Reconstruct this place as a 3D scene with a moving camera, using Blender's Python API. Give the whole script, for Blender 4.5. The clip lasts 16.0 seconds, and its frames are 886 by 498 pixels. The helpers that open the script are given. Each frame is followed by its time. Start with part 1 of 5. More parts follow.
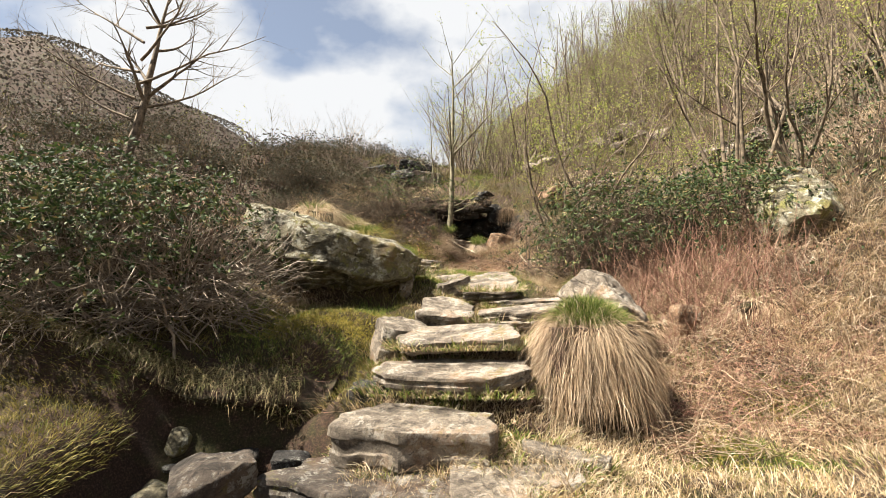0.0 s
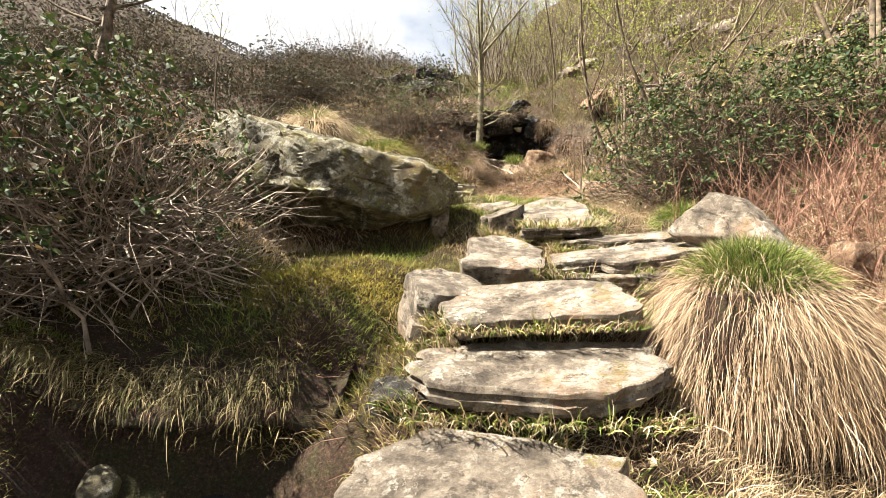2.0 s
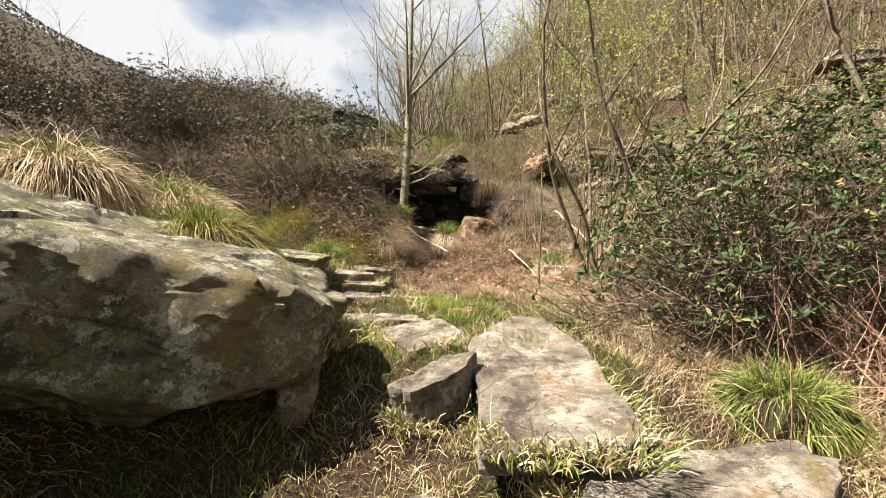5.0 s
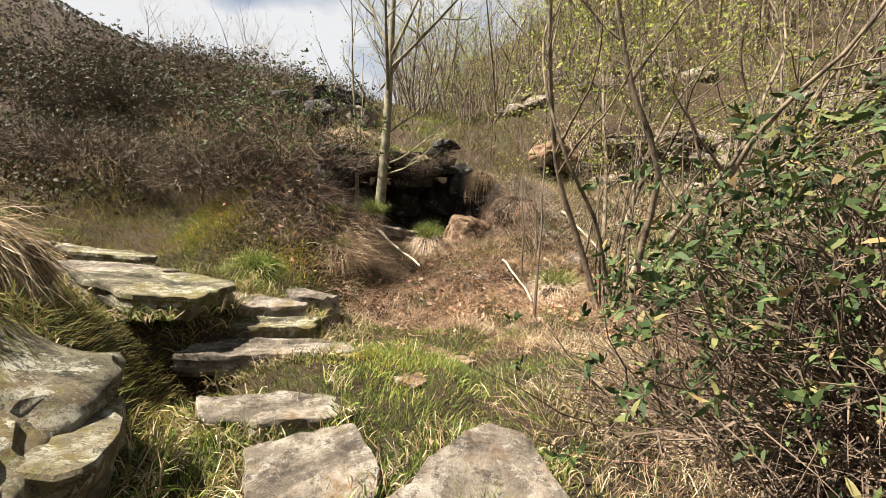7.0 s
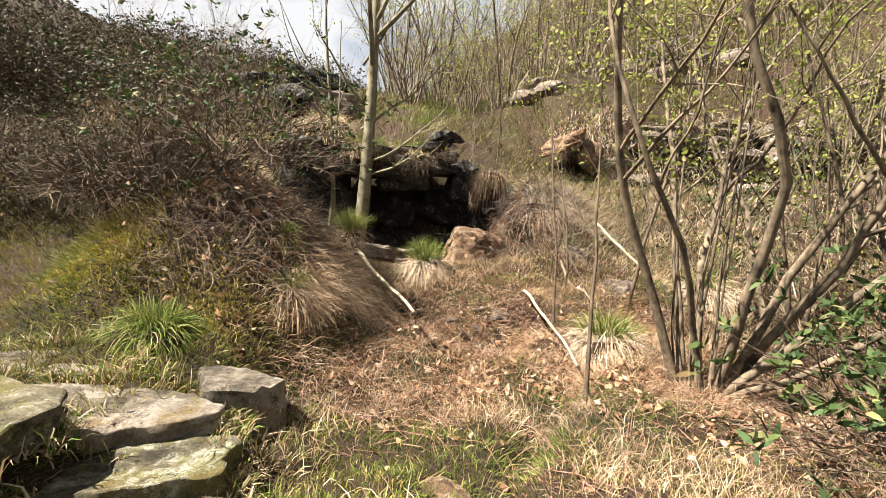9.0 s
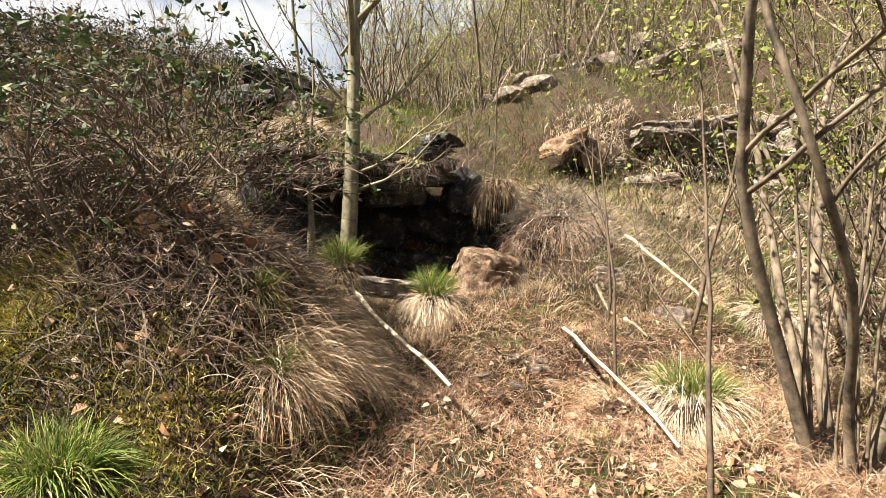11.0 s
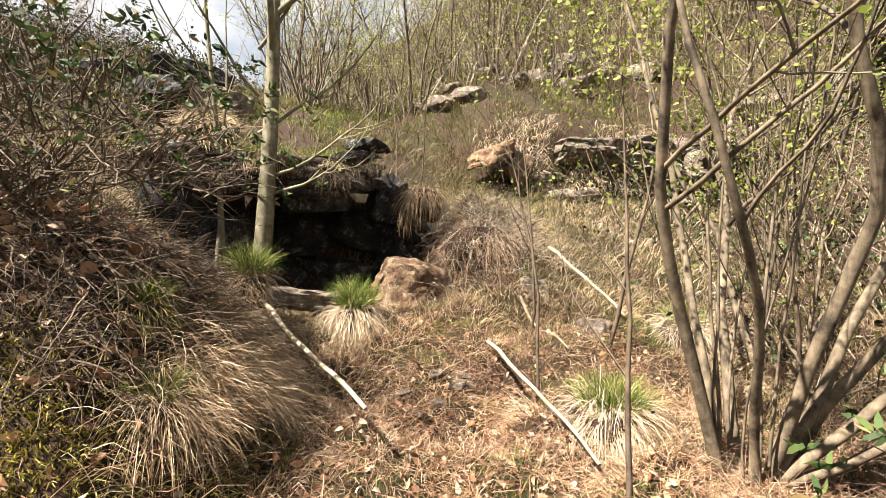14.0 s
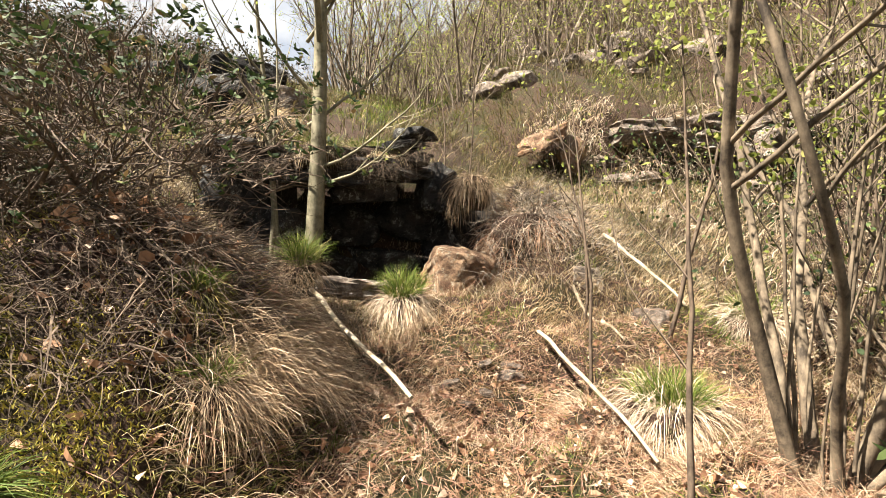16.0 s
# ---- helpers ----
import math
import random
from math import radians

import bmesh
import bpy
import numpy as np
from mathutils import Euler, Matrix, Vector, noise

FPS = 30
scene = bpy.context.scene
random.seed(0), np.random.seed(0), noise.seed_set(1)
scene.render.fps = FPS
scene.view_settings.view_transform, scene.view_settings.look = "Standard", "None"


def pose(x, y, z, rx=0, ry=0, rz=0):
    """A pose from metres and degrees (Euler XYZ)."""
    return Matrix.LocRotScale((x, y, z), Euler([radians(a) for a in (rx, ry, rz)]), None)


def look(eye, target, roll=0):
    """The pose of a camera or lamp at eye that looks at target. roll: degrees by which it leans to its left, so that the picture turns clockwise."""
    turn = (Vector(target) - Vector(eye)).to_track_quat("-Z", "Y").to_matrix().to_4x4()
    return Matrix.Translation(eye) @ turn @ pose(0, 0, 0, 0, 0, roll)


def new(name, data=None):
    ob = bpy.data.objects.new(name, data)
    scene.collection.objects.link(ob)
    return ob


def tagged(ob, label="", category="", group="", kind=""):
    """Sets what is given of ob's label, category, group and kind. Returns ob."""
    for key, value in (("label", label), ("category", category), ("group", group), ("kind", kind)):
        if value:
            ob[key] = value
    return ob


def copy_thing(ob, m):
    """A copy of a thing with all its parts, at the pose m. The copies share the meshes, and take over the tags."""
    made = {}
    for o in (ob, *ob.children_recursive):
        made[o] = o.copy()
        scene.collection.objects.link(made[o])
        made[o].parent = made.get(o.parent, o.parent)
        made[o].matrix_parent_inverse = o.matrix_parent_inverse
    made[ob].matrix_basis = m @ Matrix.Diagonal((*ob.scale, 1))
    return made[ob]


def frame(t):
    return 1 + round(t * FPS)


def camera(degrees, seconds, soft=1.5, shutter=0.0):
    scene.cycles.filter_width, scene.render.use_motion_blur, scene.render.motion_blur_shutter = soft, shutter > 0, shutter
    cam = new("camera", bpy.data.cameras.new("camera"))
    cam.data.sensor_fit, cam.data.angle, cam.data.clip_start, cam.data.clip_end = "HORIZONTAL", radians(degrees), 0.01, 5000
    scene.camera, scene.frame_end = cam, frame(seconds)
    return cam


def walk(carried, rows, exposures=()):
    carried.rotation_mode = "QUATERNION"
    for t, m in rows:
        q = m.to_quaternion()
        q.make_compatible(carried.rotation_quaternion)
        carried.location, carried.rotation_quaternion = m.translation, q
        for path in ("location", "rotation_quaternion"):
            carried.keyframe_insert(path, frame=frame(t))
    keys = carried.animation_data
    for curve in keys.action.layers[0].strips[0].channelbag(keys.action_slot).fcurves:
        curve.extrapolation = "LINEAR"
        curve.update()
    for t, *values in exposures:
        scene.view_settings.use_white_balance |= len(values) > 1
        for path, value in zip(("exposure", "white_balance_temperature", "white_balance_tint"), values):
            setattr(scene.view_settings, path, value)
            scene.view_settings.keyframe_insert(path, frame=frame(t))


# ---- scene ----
cam = camera(85.6, 16.0, soft=0.5)


def held(x, y, z, yaw, pitch, roll):
    return pose(x, y, z, 0, 0, yaw) @ pose(0, 0, 0, 90 + pitch) @ pose(0, 0, 0, 0, 0, -roll)


PATH = (
    (0.0, held(0.000, 0.000, 1.500, 0.11, 5.05, 0.35)),
    (0.5, held(0.065, 0.489, 1.602, 0.81, -0.54, 2.53)),
    (1.0, held(-0.097, 1.156, 1.657, 2.31, -5.59, 2.00)),
    (1.5, held(-0.164, 1.598, 1.678, 3.02, -4.82, 1.69)),
    (2.0, held(-0.353, 1.974, 1.642, 2.25, -4.00, 1.59)),
    (2.5, held(-0.577, 2.531, 1.662, 0.10, -2.07, 1.36)),
    (3.0, held(-0.531, 3.014, 1.728, -1.72, 0.19, 1.19)),
    (3.5, held(-0.458, 3.459, 2.039, -3.45, 2.37, 0.40)),
    (4.0, held(-0.421, 3.969, 1.972, -5.59, 2.30, -0.48)),
    (4.2, held(-0.367, 4.195, 2.091, -6.37, 2.19, -0.67)),
    (6.3, held(0.268, 6.010, 2.481, -6.39, 1.62, -0.04)),
    (6.5, held(0.330, 6.172, 2.615, -6.22, 1.32, -0.27)),
    (7.0, held(0.505, 6.566, 2.740, -5.61, -0.17, -1.85)),
    (7.5, held(0.570, 6.864, 2.946, -5.56, 0.18, -1.62)),
    (8.0, held(0.565, 7.300, 2.952, -5.78, -0.24, -1.80)),
    (8.5, held(0.535, 7.751, 3.035, -5.87, -0.84, -1.77)),
    (9.0, held(0.568, 8.420, 3.118, -6.55, -0.89, -1.87)),
    (9.2, held(0.535, 8.542, 3.149, -6.62, -0.86, -1.62)),
    (11.3, held(0.212, 9.753, 3.390, -12.14, -0.58, 1.20)),
    (11.5, held(0.262, 9.794, 3.389, -13.16, -0.60, 1.33)),
    (12.0, held(0.313, 9.821, 3.394, -16.02, -0.43, 0.96)),
    (12.5, held(0.274, 9.779, 3.400, -17.96, -0.36, 0.38)),
    (13.0, held(0.296, 9.786, 3.402, -19.06, 0.33, -0.21)),
    (13.5, held(0.298, 9.786, 3.399, -18.94, 0.71, -0.05)),
    (14.0, held(0.324, 9.813, 3.396, -19.20, 0.36, -0.07)),
    (14.5, held(0.333, 9.819, 3.397, -19.16, 0.56, -0.03)),
    (15.0, held(0.360, 9.840, 3.393, -18.78, 0.20, -0.52)),
    (15.5, held(0.380, 9.868, 3.378, -15.01, -1.14, 0.11)),
    (16.0, held(0.387, 9.877, 3.372, -12.95, -0.73, 0.56)),
)
walk(cam, PATH, ((0.0, 2.32), (0.6, 2.34), (1.5, 2.55), (3.0, 2.62), (4.0, 2.48), (6.5, 2.17), (9.0, 2.35), (12.5, 2.43), (16.0, 2.48)))

# ---- light ----
SUN = Vector((-0.64, -0.15, 1.0)).normalized()
sun_data = bpy.data.lights.new("sun", "SUN")
sun_data.energy, sun_data.angle, sun_data.color = 5.0, radians(0.6), (1.0, 0.93, 0.82)
sun = new("sun", sun_data)
sun.matrix_world = look((-40, 20, 60), Vector((-40, 20, 60)) - SUN)

world = bpy.data.worlds.new("sky")
scene.world = world
world.use_nodes = True
wn, wl = world.node_tree.nodes, world.node_tree.links
wn.clear()
w_out = wn.new("ShaderNodeOutputWorld")
w_bg = wn.new("ShaderNodeBackground")
w_bg.inputs["Strength"].default_value = 0.027
w_sky = wn.new("ShaderNodeTexSky")
w_sky.sky_type, w_sky.sun_disc = "NISHITA", False
w_sky.sun_elevation, w_sky.sun_rotation = math.asin(SUN.z), math.atan2(SUN.x, SUN.y)
w_tc = wn.new("ShaderNodeTexCoord")
w_map = wn.new("ShaderNodeMapping")
w_map.inputs["Scale"].default_value = (1.0, 1.0, 1.7)
w_map.inputs["Location"].default_value = (0.35, 0.1, 0.0)
w_noise = wn.new("ShaderNodeTexNoise")
w_noise.inputs["Scale"].default_value, w_noise.inputs["Detail"].default_value = 2.6, 9
w_ramp = wn.new("ShaderNodeValToRGB")
w_ramp.color_ramp.elements[0].position, w_ramp.color_ramp.elements[1].position = 0.33, 0.45
w_ramp.color_ramp.elements[0].color = (0.22, 0.22, 0.22, 1)
w_mix = wn.new("ShaderNodeMixRGB")
w_mix.inputs["Color2"].default_value = (6.9, 7.0, 7.1, 1)
wl.new(w_tc.outputs["Generated"], w_map.inputs["Vector"])
wl.new(w_map.outputs["Vector"], w_noise.inputs["Vector"])
w_sep = wn.new("ShaderNodeSeparateXYZ")
w_thin = wn.new("ShaderNodeMapRange")
for key, v in (("From Min", 0.35), ("From Max", 0.8), ("To Min", 0.0), ("To Max", 0.24)):
    w_thin.inputs[key].default_value = v
w_gap = wn.new("ShaderNodeVectorMath")
w_gap.operation = "DISTANCE"
w_gap.inputs[1].default_value = (-0.29, 0.83, 0.48)
w_hole = wn.new("ShaderNodeMapRange")
for key, v in (("From Min", 0.0), ("From Max", 0.19), ("To Min", 0.19), ("To Max", 0.0)):
    w_hole.inputs[key].default_value = v
w_a, w_b = wn.new("ShaderNodeMath"), wn.new("ShaderNodeMath")
w_a.operation = w_b.operation = "SUBTRACT"
wl.new(w_tc.outputs["Generated"], w_sep.inputs["Vector"])
wl.new(w_sep.outputs["Z"], w_thin.inputs["Value"])
wl.new(w_tc.outputs["Generated"], w_gap.inputs[0])
wl.new(w_gap.outputs["Value"], w_hole.inputs["Value"])
wl.new(w_noise.outputs["Fac"], w_a.inputs[0])
wl.new(w_thin.outputs["Result"], w_a.inputs[1])
wl.new(w_a.outputs["Value"], w_b.inputs[0])
wl.new(w_hole.outputs["Result"], w_b.inputs[1])
wl.new(w_b.outputs["Value"], w_ramp.inputs["Fac"])
wl.new(w_ramp.outputs["Color"], w_mix.inputs["Fac"])
wl.new(w_sky.outputs["Color"], w_mix.inputs["Color1"])
wl.new(w_mix.outputs["Color"], w_bg.inputs["Color"])
wl.new(w_bg.outputs["Background"], w_out.inputs["Surface"])


# ---- materials ----
def node_mat(name, rough=0.9):
    m = bpy.data.materials.new(name)
    m.use_nodes = True
    b = m.node_tree.nodes["Principled BSDF"]
    b.inputs["Roughness"].default_value = rough
    b.inputs["Specular IOR Level"].default_value = 0.25
    return m, m.node_tree.nodes, m.node_tree.links, b


def add_noise(n, l, scale, detail=6, rough=0.6, stretch=(1, 1, 1)):
    tc, mp, t = n.new("ShaderNodeTexCoord"), n.new("ShaderNodeMapping"), n.new("ShaderNodeTexNoise")
    mp.inputs["Scale"].default_value = stretch
    t.inputs["Scale"].default_value, t.inputs["Detail"].default_value, t.inputs["Roughness"].default_value = scale, detail, rough
    l.new(tc.outputs["Object"], mp.inputs["Vector"])
    l.new(mp.outputs["Vector"], t.inputs["Vector"])
    return t.outputs["Fac"]


def add_ramp(n, l, fac, stops):
    r = n.new("ShaderNodeValToRGB")
    e = r.color_ramp.elements
    while len(e) < len(stops):
        e.new(0.5)
    for item, (p, c) in zip(e, stops):
        item.position, item.color = p, (*c, 1)
    l.new(fac, r.inputs["Fac"])
    return r.outputs["Color"]


def add_mix(n, l, fac, a, b, kind="MIX"):
    m = n.new("ShaderNodeMixRGB")
    m.blend_type = kind
    for key, v in (("Fac", fac), ("Color1", a), ("Color2", b)):
        if isinstance(v, (int, float)):
            m.inputs[key].default_value = v
        elif isinstance(v, tuple):
            m.inputs[key].default_value = (*v, 1)
        else:
            l.new(v, m.inputs[key])
    return m.outputs["Color"]


def add_bump(n, l, b, fac, strength, dist=0.02):
    p = n.new("ShaderNodeBump")
    p.inputs["Strength"].default_value, p.inputs["Distance"].default_value = strength, dist
    l.new(fac, p.inputs["Height"])
    l.new(p.outputs["Normal"], b.inputs["Normal"])


def ground_material():
    m, n, l, b = node_mat("turf_and_leaf_litter", 0.95)
    big = add_noise(n, l, 0.7, 4)
    mid = add_noise(n, l, 5, 8, 0.7)
    fine = add_noise(n, l, 55, 6, 0.8)
    litter = add_ramp(n, l, fine, ((0.34, (0.00912, 0.00532, 0.00304)), (0.54, (0.0418, 0.0228, 0.0137)), (0.74, (0.16, 0.095, 0.057))))
    turf = add_ramp(n, l, fine, ((0.32, (0.0076, 0.00988, 0.00304)), (0.56, (0.0319, 0.0342, 0.00836)), (0.76, (0.106, 0.095, 0.0342))))
    patch = add_mix(n, l, 0.5, big, mid)
    fac = add_ramp(n, l, patch, ((0.48, (0, 0, 0)), (0.60, (0.8, 0.8, 0.8))))
    l.new(add_mix(n, l, fac, litter, turf), b.inputs["Base Color"])
    add_bump(n, l, b, fine, 0.9, 0.03)
    return m


def rock_material(name, dark, light, lichen, amount=0.56, moss=0.62, scale=1.0):
    m, n, l, b = node_mat(name, 0.88)
    big = add_noise(n, l, 2.4 * scale, 8, 0.7)
    mid = add_noise(n, l, 9 * scale, 10, 0.75)
    fine = add_noise(n, l, 48 * scale, 8, 0.8)
    strata = add_noise(n, l, 4 * scale, 8, 0.75, (0.8, 0.8, 1.5))
    base = add_ramp(n, l, add_mix(n, l, 0.5, big, mid), ((0.40, dark), (0.50, tuple(0.5 * (a + c) for a, c in zip(dark, light))), (0.60, light)))
    base = add_mix(n, l, 0.9, base, add_ramp(n, l, fine, ((0.3, (0.45, 0.45, 0.45)), (0.5, (0.9, 0.9, 0.9)), (0.7, (1.25, 1.22, 1.15)))), "MULTIPLY")
    base = add_mix(n, l, add_ramp(n, l, strata, ((0.40, (0.75, 0.75, 0.75)), (0.44, (0, 0, 0)))), base, tuple(0.5 * v for v in dark))
    spots = add_noise(n, l, 5 * scale, 9, 0.75)
    mask = add_ramp(n, l, spots, ((amount - 0.012, (0, 0, 0)), (amount + 0.02, (0.7, 0.7, 0.7))))
    base = add_mix(n, l, mask, base, lichen)
    green = add_noise(n, l, 3.3 * scale, 8, 0.75)
    mask2 = add_ramp(n, l, green, ((moss, (0, 0, 0)), (moss + 0.035, (0.8, 0.8, 0.8))))
    base = add_mix(n, l, mask2, base, add_ramp(n, l, fine, ((0.35, (0.05, 0.05, 0.012)), (0.65, (0.2, 0.19, 0.05)))))
    rust = add_ramp(n, l, add_noise(n, l, 1.7 * scale, 9, 0.75), ((0.53, (0, 0, 0)), (0.63, (0.6, 0.6, 0.6))))
    base = add_mix(n, l, rust, base, tuple((0.6 * a + 0.4 * c) * k for a, c, k in zip(dark, light, (1.2, 0.85, 0.6))))
    crack = n.new("ShaderNodeTexVoronoi")
    crack.feature = "DISTANCE_TO_EDGE"
    crack.inputs["Scale"].default_value = 2.6 * scale
    where, warp = n.new("ShaderNodeTexCoord"), n.new("ShaderNodeMixRGB")
    warp.inputs["Fac"].default_value = 0.22
    l.new(where.outputs["Object"], warp.inputs["Color1"])
    l.new(add_ramp(n, l, mid, ((0.3, (0, 0, 0)), (0.7, (1, 1, 1)))), warp.inputs["Color2"])
    l.new(warp.outputs["Color"], crack.inputs["Vector"])
    seam = add_ramp(n, l, crack.outputs["Distance"], ((0.0, (0.3, 0.28, 0.26)), (0.022, (1, 1, 1))))
    base = add_mix(n, l, 0.75, base, seam, "MULTIPLY")
    for size, reach, shade, gate in ((7.5, 0.27, lichen, 0.49), (19, 0.28, tuple(0.85 * v for v in lichen), 0.46), (13, 0.26, tuple(0.35 * v for v in dark), 0.50)):
        dots = n.new("ShaderNodeTexVoronoi")
        dots.inputs["Scale"].default_value = size * scale
        l.new(warp.outputs["Color"], dots.inputs["Vector"])
        disc = add_ramp(n, l, dots.outputs["Distance"], ((reach * 0.92, (0.85, 0.85, 0.85)), (reach * 1.08, (0, 0, 0))))
        where_on = add_ramp(n, l, add_noise(n, l, 3.1 * scale + 0.1 * size, 5, 0.6), ((gate, (0, 0, 0)), (gate + 0.07, (1, 1, 1))))
        base = add_mix(n, l, add_mix(n, l, 1.0, disc, where_on, "MULTIPLY"), base, shade)
    grain = add_noise(n, l, 190 * scale, 4, 0.7)
    base = add_mix(n, l, 0.8, base, add_ramp(n, l, grain, ((0.34, (0.5, 0.5, 0.5)), (0.5, (0.95, 0.95, 0.95)), (0.66, (1.3, 1.28, 1.22)))), "MULTIPLY")
    l.new(base, b.inputs["Base Color"])
    add_bump(n, l, b, add_mix(n, l, 0.25, add_mix(n, l, 0.4, add_mix(n, l, 0.5, mid, strata), fine), grain), 1.0, 0.05)
    return m


def blade_material(name, stops, translucent=0.22):
    m, n, l, b = node_mat(name, 0.7)
    g = n.new("ShaderNodeNewGeometry")
    c = add_ramp(n, l, g.outputs["Random Per Island"], stops)
    patch = add_noise(n, l, 1.3, 3)
    c = add_mix(n, l, 1.0, c, add_ramp(n, l, patch, ((0.35, (0.72, 0.72, 0.72)), (0.65, (1.12, 1.08, 1.0)))), "MULTIPLY")
    l.new(c, b.inputs["Base Color"])
    t = n.new("ShaderNodeBsdfTranslucent")
    l.new(c, t.inputs["Color"])
    mx = n.new("ShaderNodeMixShader")
    mx.inputs["Fac"].default_value = translucent
    l.new(b.outputs["BSDF"], mx.inputs[1])
    l.new(t.outputs["BSDF"], mx.inputs[2])
    l.new(mx.outputs["Shader"], n["Material Output"].inputs["Surface"])
    return m


def bark_material(name, dark, light, scale=14):
    m, n, l, b = node_mat(name, 0.85)
    grain = add_noise(n, l, scale, 7, 0.7, (1, 1, 0.3))
    patch = add_noise(n, l, 7.0, 6, 0.7)
    c = add_ramp(n, l, add_mix(n, l, 0.55, grain, patch), ((0.40, dark), (0.5, tuple(0.6 * a + 0.4 * c for a, c in zip(dark, light))), (0.64, light)))
    l.new(c, b.inputs["Base Color"])
    add_bump(n, l, b, grain, 0.6, 0.01)
    return m


M_GROUND = ground_material()
M_STEP = rock_material("lichened_step_stone", (0.07, 0.056, 0.042), (0.285, 0.236, 0.18), (0.335, 0.305, 0.255), 0.575, 0.6)
# darker copy of the step stone: part damp, part painted shade
M_DAMPSHADESTEP = rock_material("damp_shaded_step_stone", (0.0228, 0.0182, 0.0137), (0.122, 0.095, 0.0722), (0.228, 0.213, 0.182), 0.62, 0.60)
M_BOULDER = rock_material("mossy_boulder_stone", (0.038, 0.0319, 0.0182), (0.228, 0.198, 0.125), (0.38, 0.365, 0.289), 0.56, 0.53)
# near black: wet stone, plus the shade of recesses put into the colour
M_DARKROCK = rock_material("wet_and_shaded_dark_rock", (0.0076, 0.00684, 0.00608), (0.0532, 0.0471, 0.041), (0.198, 0.198, 0.175), 0.68, 0.66)
M_REDROCK = rock_material("rust_brown_stone", (0.0988, 0.0532, 0.0304), (0.289, 0.19, 0.114), (0.342, 0.304, 0.228), 0.68, 0.62)
M_LEDGE = rock_material("weathered_ledge_stone", (0.0684, 0.0532, 0.0418), (0.274, 0.213, 0.167), (0.38, 0.357, 0.304), 0.6, 0.58)
M_CLIFF = rock_material("distant_cliff_stone", (0.129, 0.129, 0.137), (0.228, 0.228, 0.236), (0.213, 0.213, 0.213), 0.6, 0.6, 0.05)
M_STRAW = blade_material("straw_grass", ((0.0, (0.122, 0.076, 0.038)), (0.35, (0.319, 0.228, 0.129)), (0.7, (0.502, 0.403, 0.274)), (0.9, (0.562, 0.486, 0.357)), (1.0, (0.228, 0.213, 0.0684))))
M_HILLGRASS = blade_material("hill_grass_blades", ((0.0, (0.0481, 0.0418, 0.0152)), (0.4, (0.122, 0.106, 0.0418)), (0.75, (0.289, 0.22, 0.122)), (1.0, (0.105, 0.129, 0.0304))))
M_SEDGE = blade_material("matted_dead_sedge", ((0.0, (0.0912, 0.057, 0.0304)), (0.4, (0.281, 0.198, 0.122)), (0.8, (0.441, 0.334, 0.228)), (1.0, (0.517, 0.426, 0.319))))
M_FARSCRUB = blade_material("far_hill_scrub", ((0.0, (0.06, 0.052, 0.042)), (0.5, (0.075, 0.066, 0.052)), (1.0, (0.095, 0.084, 0.064))), 0.1)
M_YELLOWMOSS = blade_material("yellow_moss", ((0.0, (0.11, 0.1, 0.015)), (0.6, (0.24, 0.2, 0.03)), (1.0, (0.34, 0.27, 0.06))))
M_PALE = blade_material("bleached_grass", ((0.0, (0.274, 0.182, 0.114)), (0.5, (0.517, 0.41, 0.304)), (1.0, (0.608, 0.532, 0.418))))
M_GREEN = blade_material("fresh_grass", ((0.0, (0.0408, 0.0646, 0.00912)), (0.45, (0.102, 0.152, 0.0213)), (0.8, (0.195, 0.228, 0.0456)), (1.0, (0.392, 0.327, 0.152))))
M_MOSSGRASS = blade_material("olive_turf", ((0.0, (0.0524, 0.0532, 0.0106)), (0.5, (0.148, 0.137, 0.0289)), (0.8, (0.245, 0.198, 0.0532)), (1.0, (0.27, 0.21, 0.1))))
M_LITTER = blade_material("dead_leaves", ((0.0, (0.0684, 0.0342, 0.019)), (0.35, (0.213, 0.11, 0.0608)), (0.7, (0.365, 0.22, 0.137)), (1.0, (0.562, 0.441, 0.334))), 0.15)
M_EVERGREEN = blade_material("leathery_leaves", ((0.0, (0.0152, 0.0289, 0.00912)), (0.5, (0.0365, 0.0608, 0.0167)), (0.85, (0.0836, 0.11, 0.0342)), (1.0, (0.198, 0.129, 0.0608))), 0.15)
M_RHODO = blade_material("rhododendron_leaves", ((0.0, (0.018, 0.034, 0.01)), (0.55, (0.042, 0.075, 0.02)), (0.9, (0.09, 0.12, 0.04)), (1.0, (0.22, 0.15, 0.07))), 0.12)
M_HEATHLEAF = blade_material("heath_leaves", ((0.0, (0.0137, 0.0167, 0.00684)), (0.5, (0.038, 0.0395, 0.0167)), (0.8, (0.076, 0.0608, 0.0304)), (1.0, (0.144, 0.0874, 0.0532))), 0.15)
M_BUD = blade_material("spring_buds", ((0.0, (0.152, 0.19, 0.038)), (0.6, (0.258, 0.289, 0.0684)), (1.0, (0.365, 0.342, 0.122))), 0.5)
M_BARK = bark_material("grey_brown_bark", (0.035, 0.026, 0.018), (0.23, 0.175, 0.115))
M_BIRCH = bark_material("olive_smooth_bark", (0.0684, 0.0608, 0.0342), (0.251, 0.22, 0.144), 8)
M_TWIG = bark_material("brown_twigs", (0.038, 0.0266, 0.0182), (0.16, 0.114, 0.076))
M_GREYTWIG = bark_material("grey_twigs", (0.05, 0.038, 0.028), (0.38, 0.31, 0.235))
M_REDTWIG = bark_material("reddish_stalks", (0.122, 0.057, 0.038), (0.35, 0.205, 0.144))
M_STICK = bark_material("bleached_stick", (0.182, 0.137, 0.0836), (0.441, 0.372, 0.274))
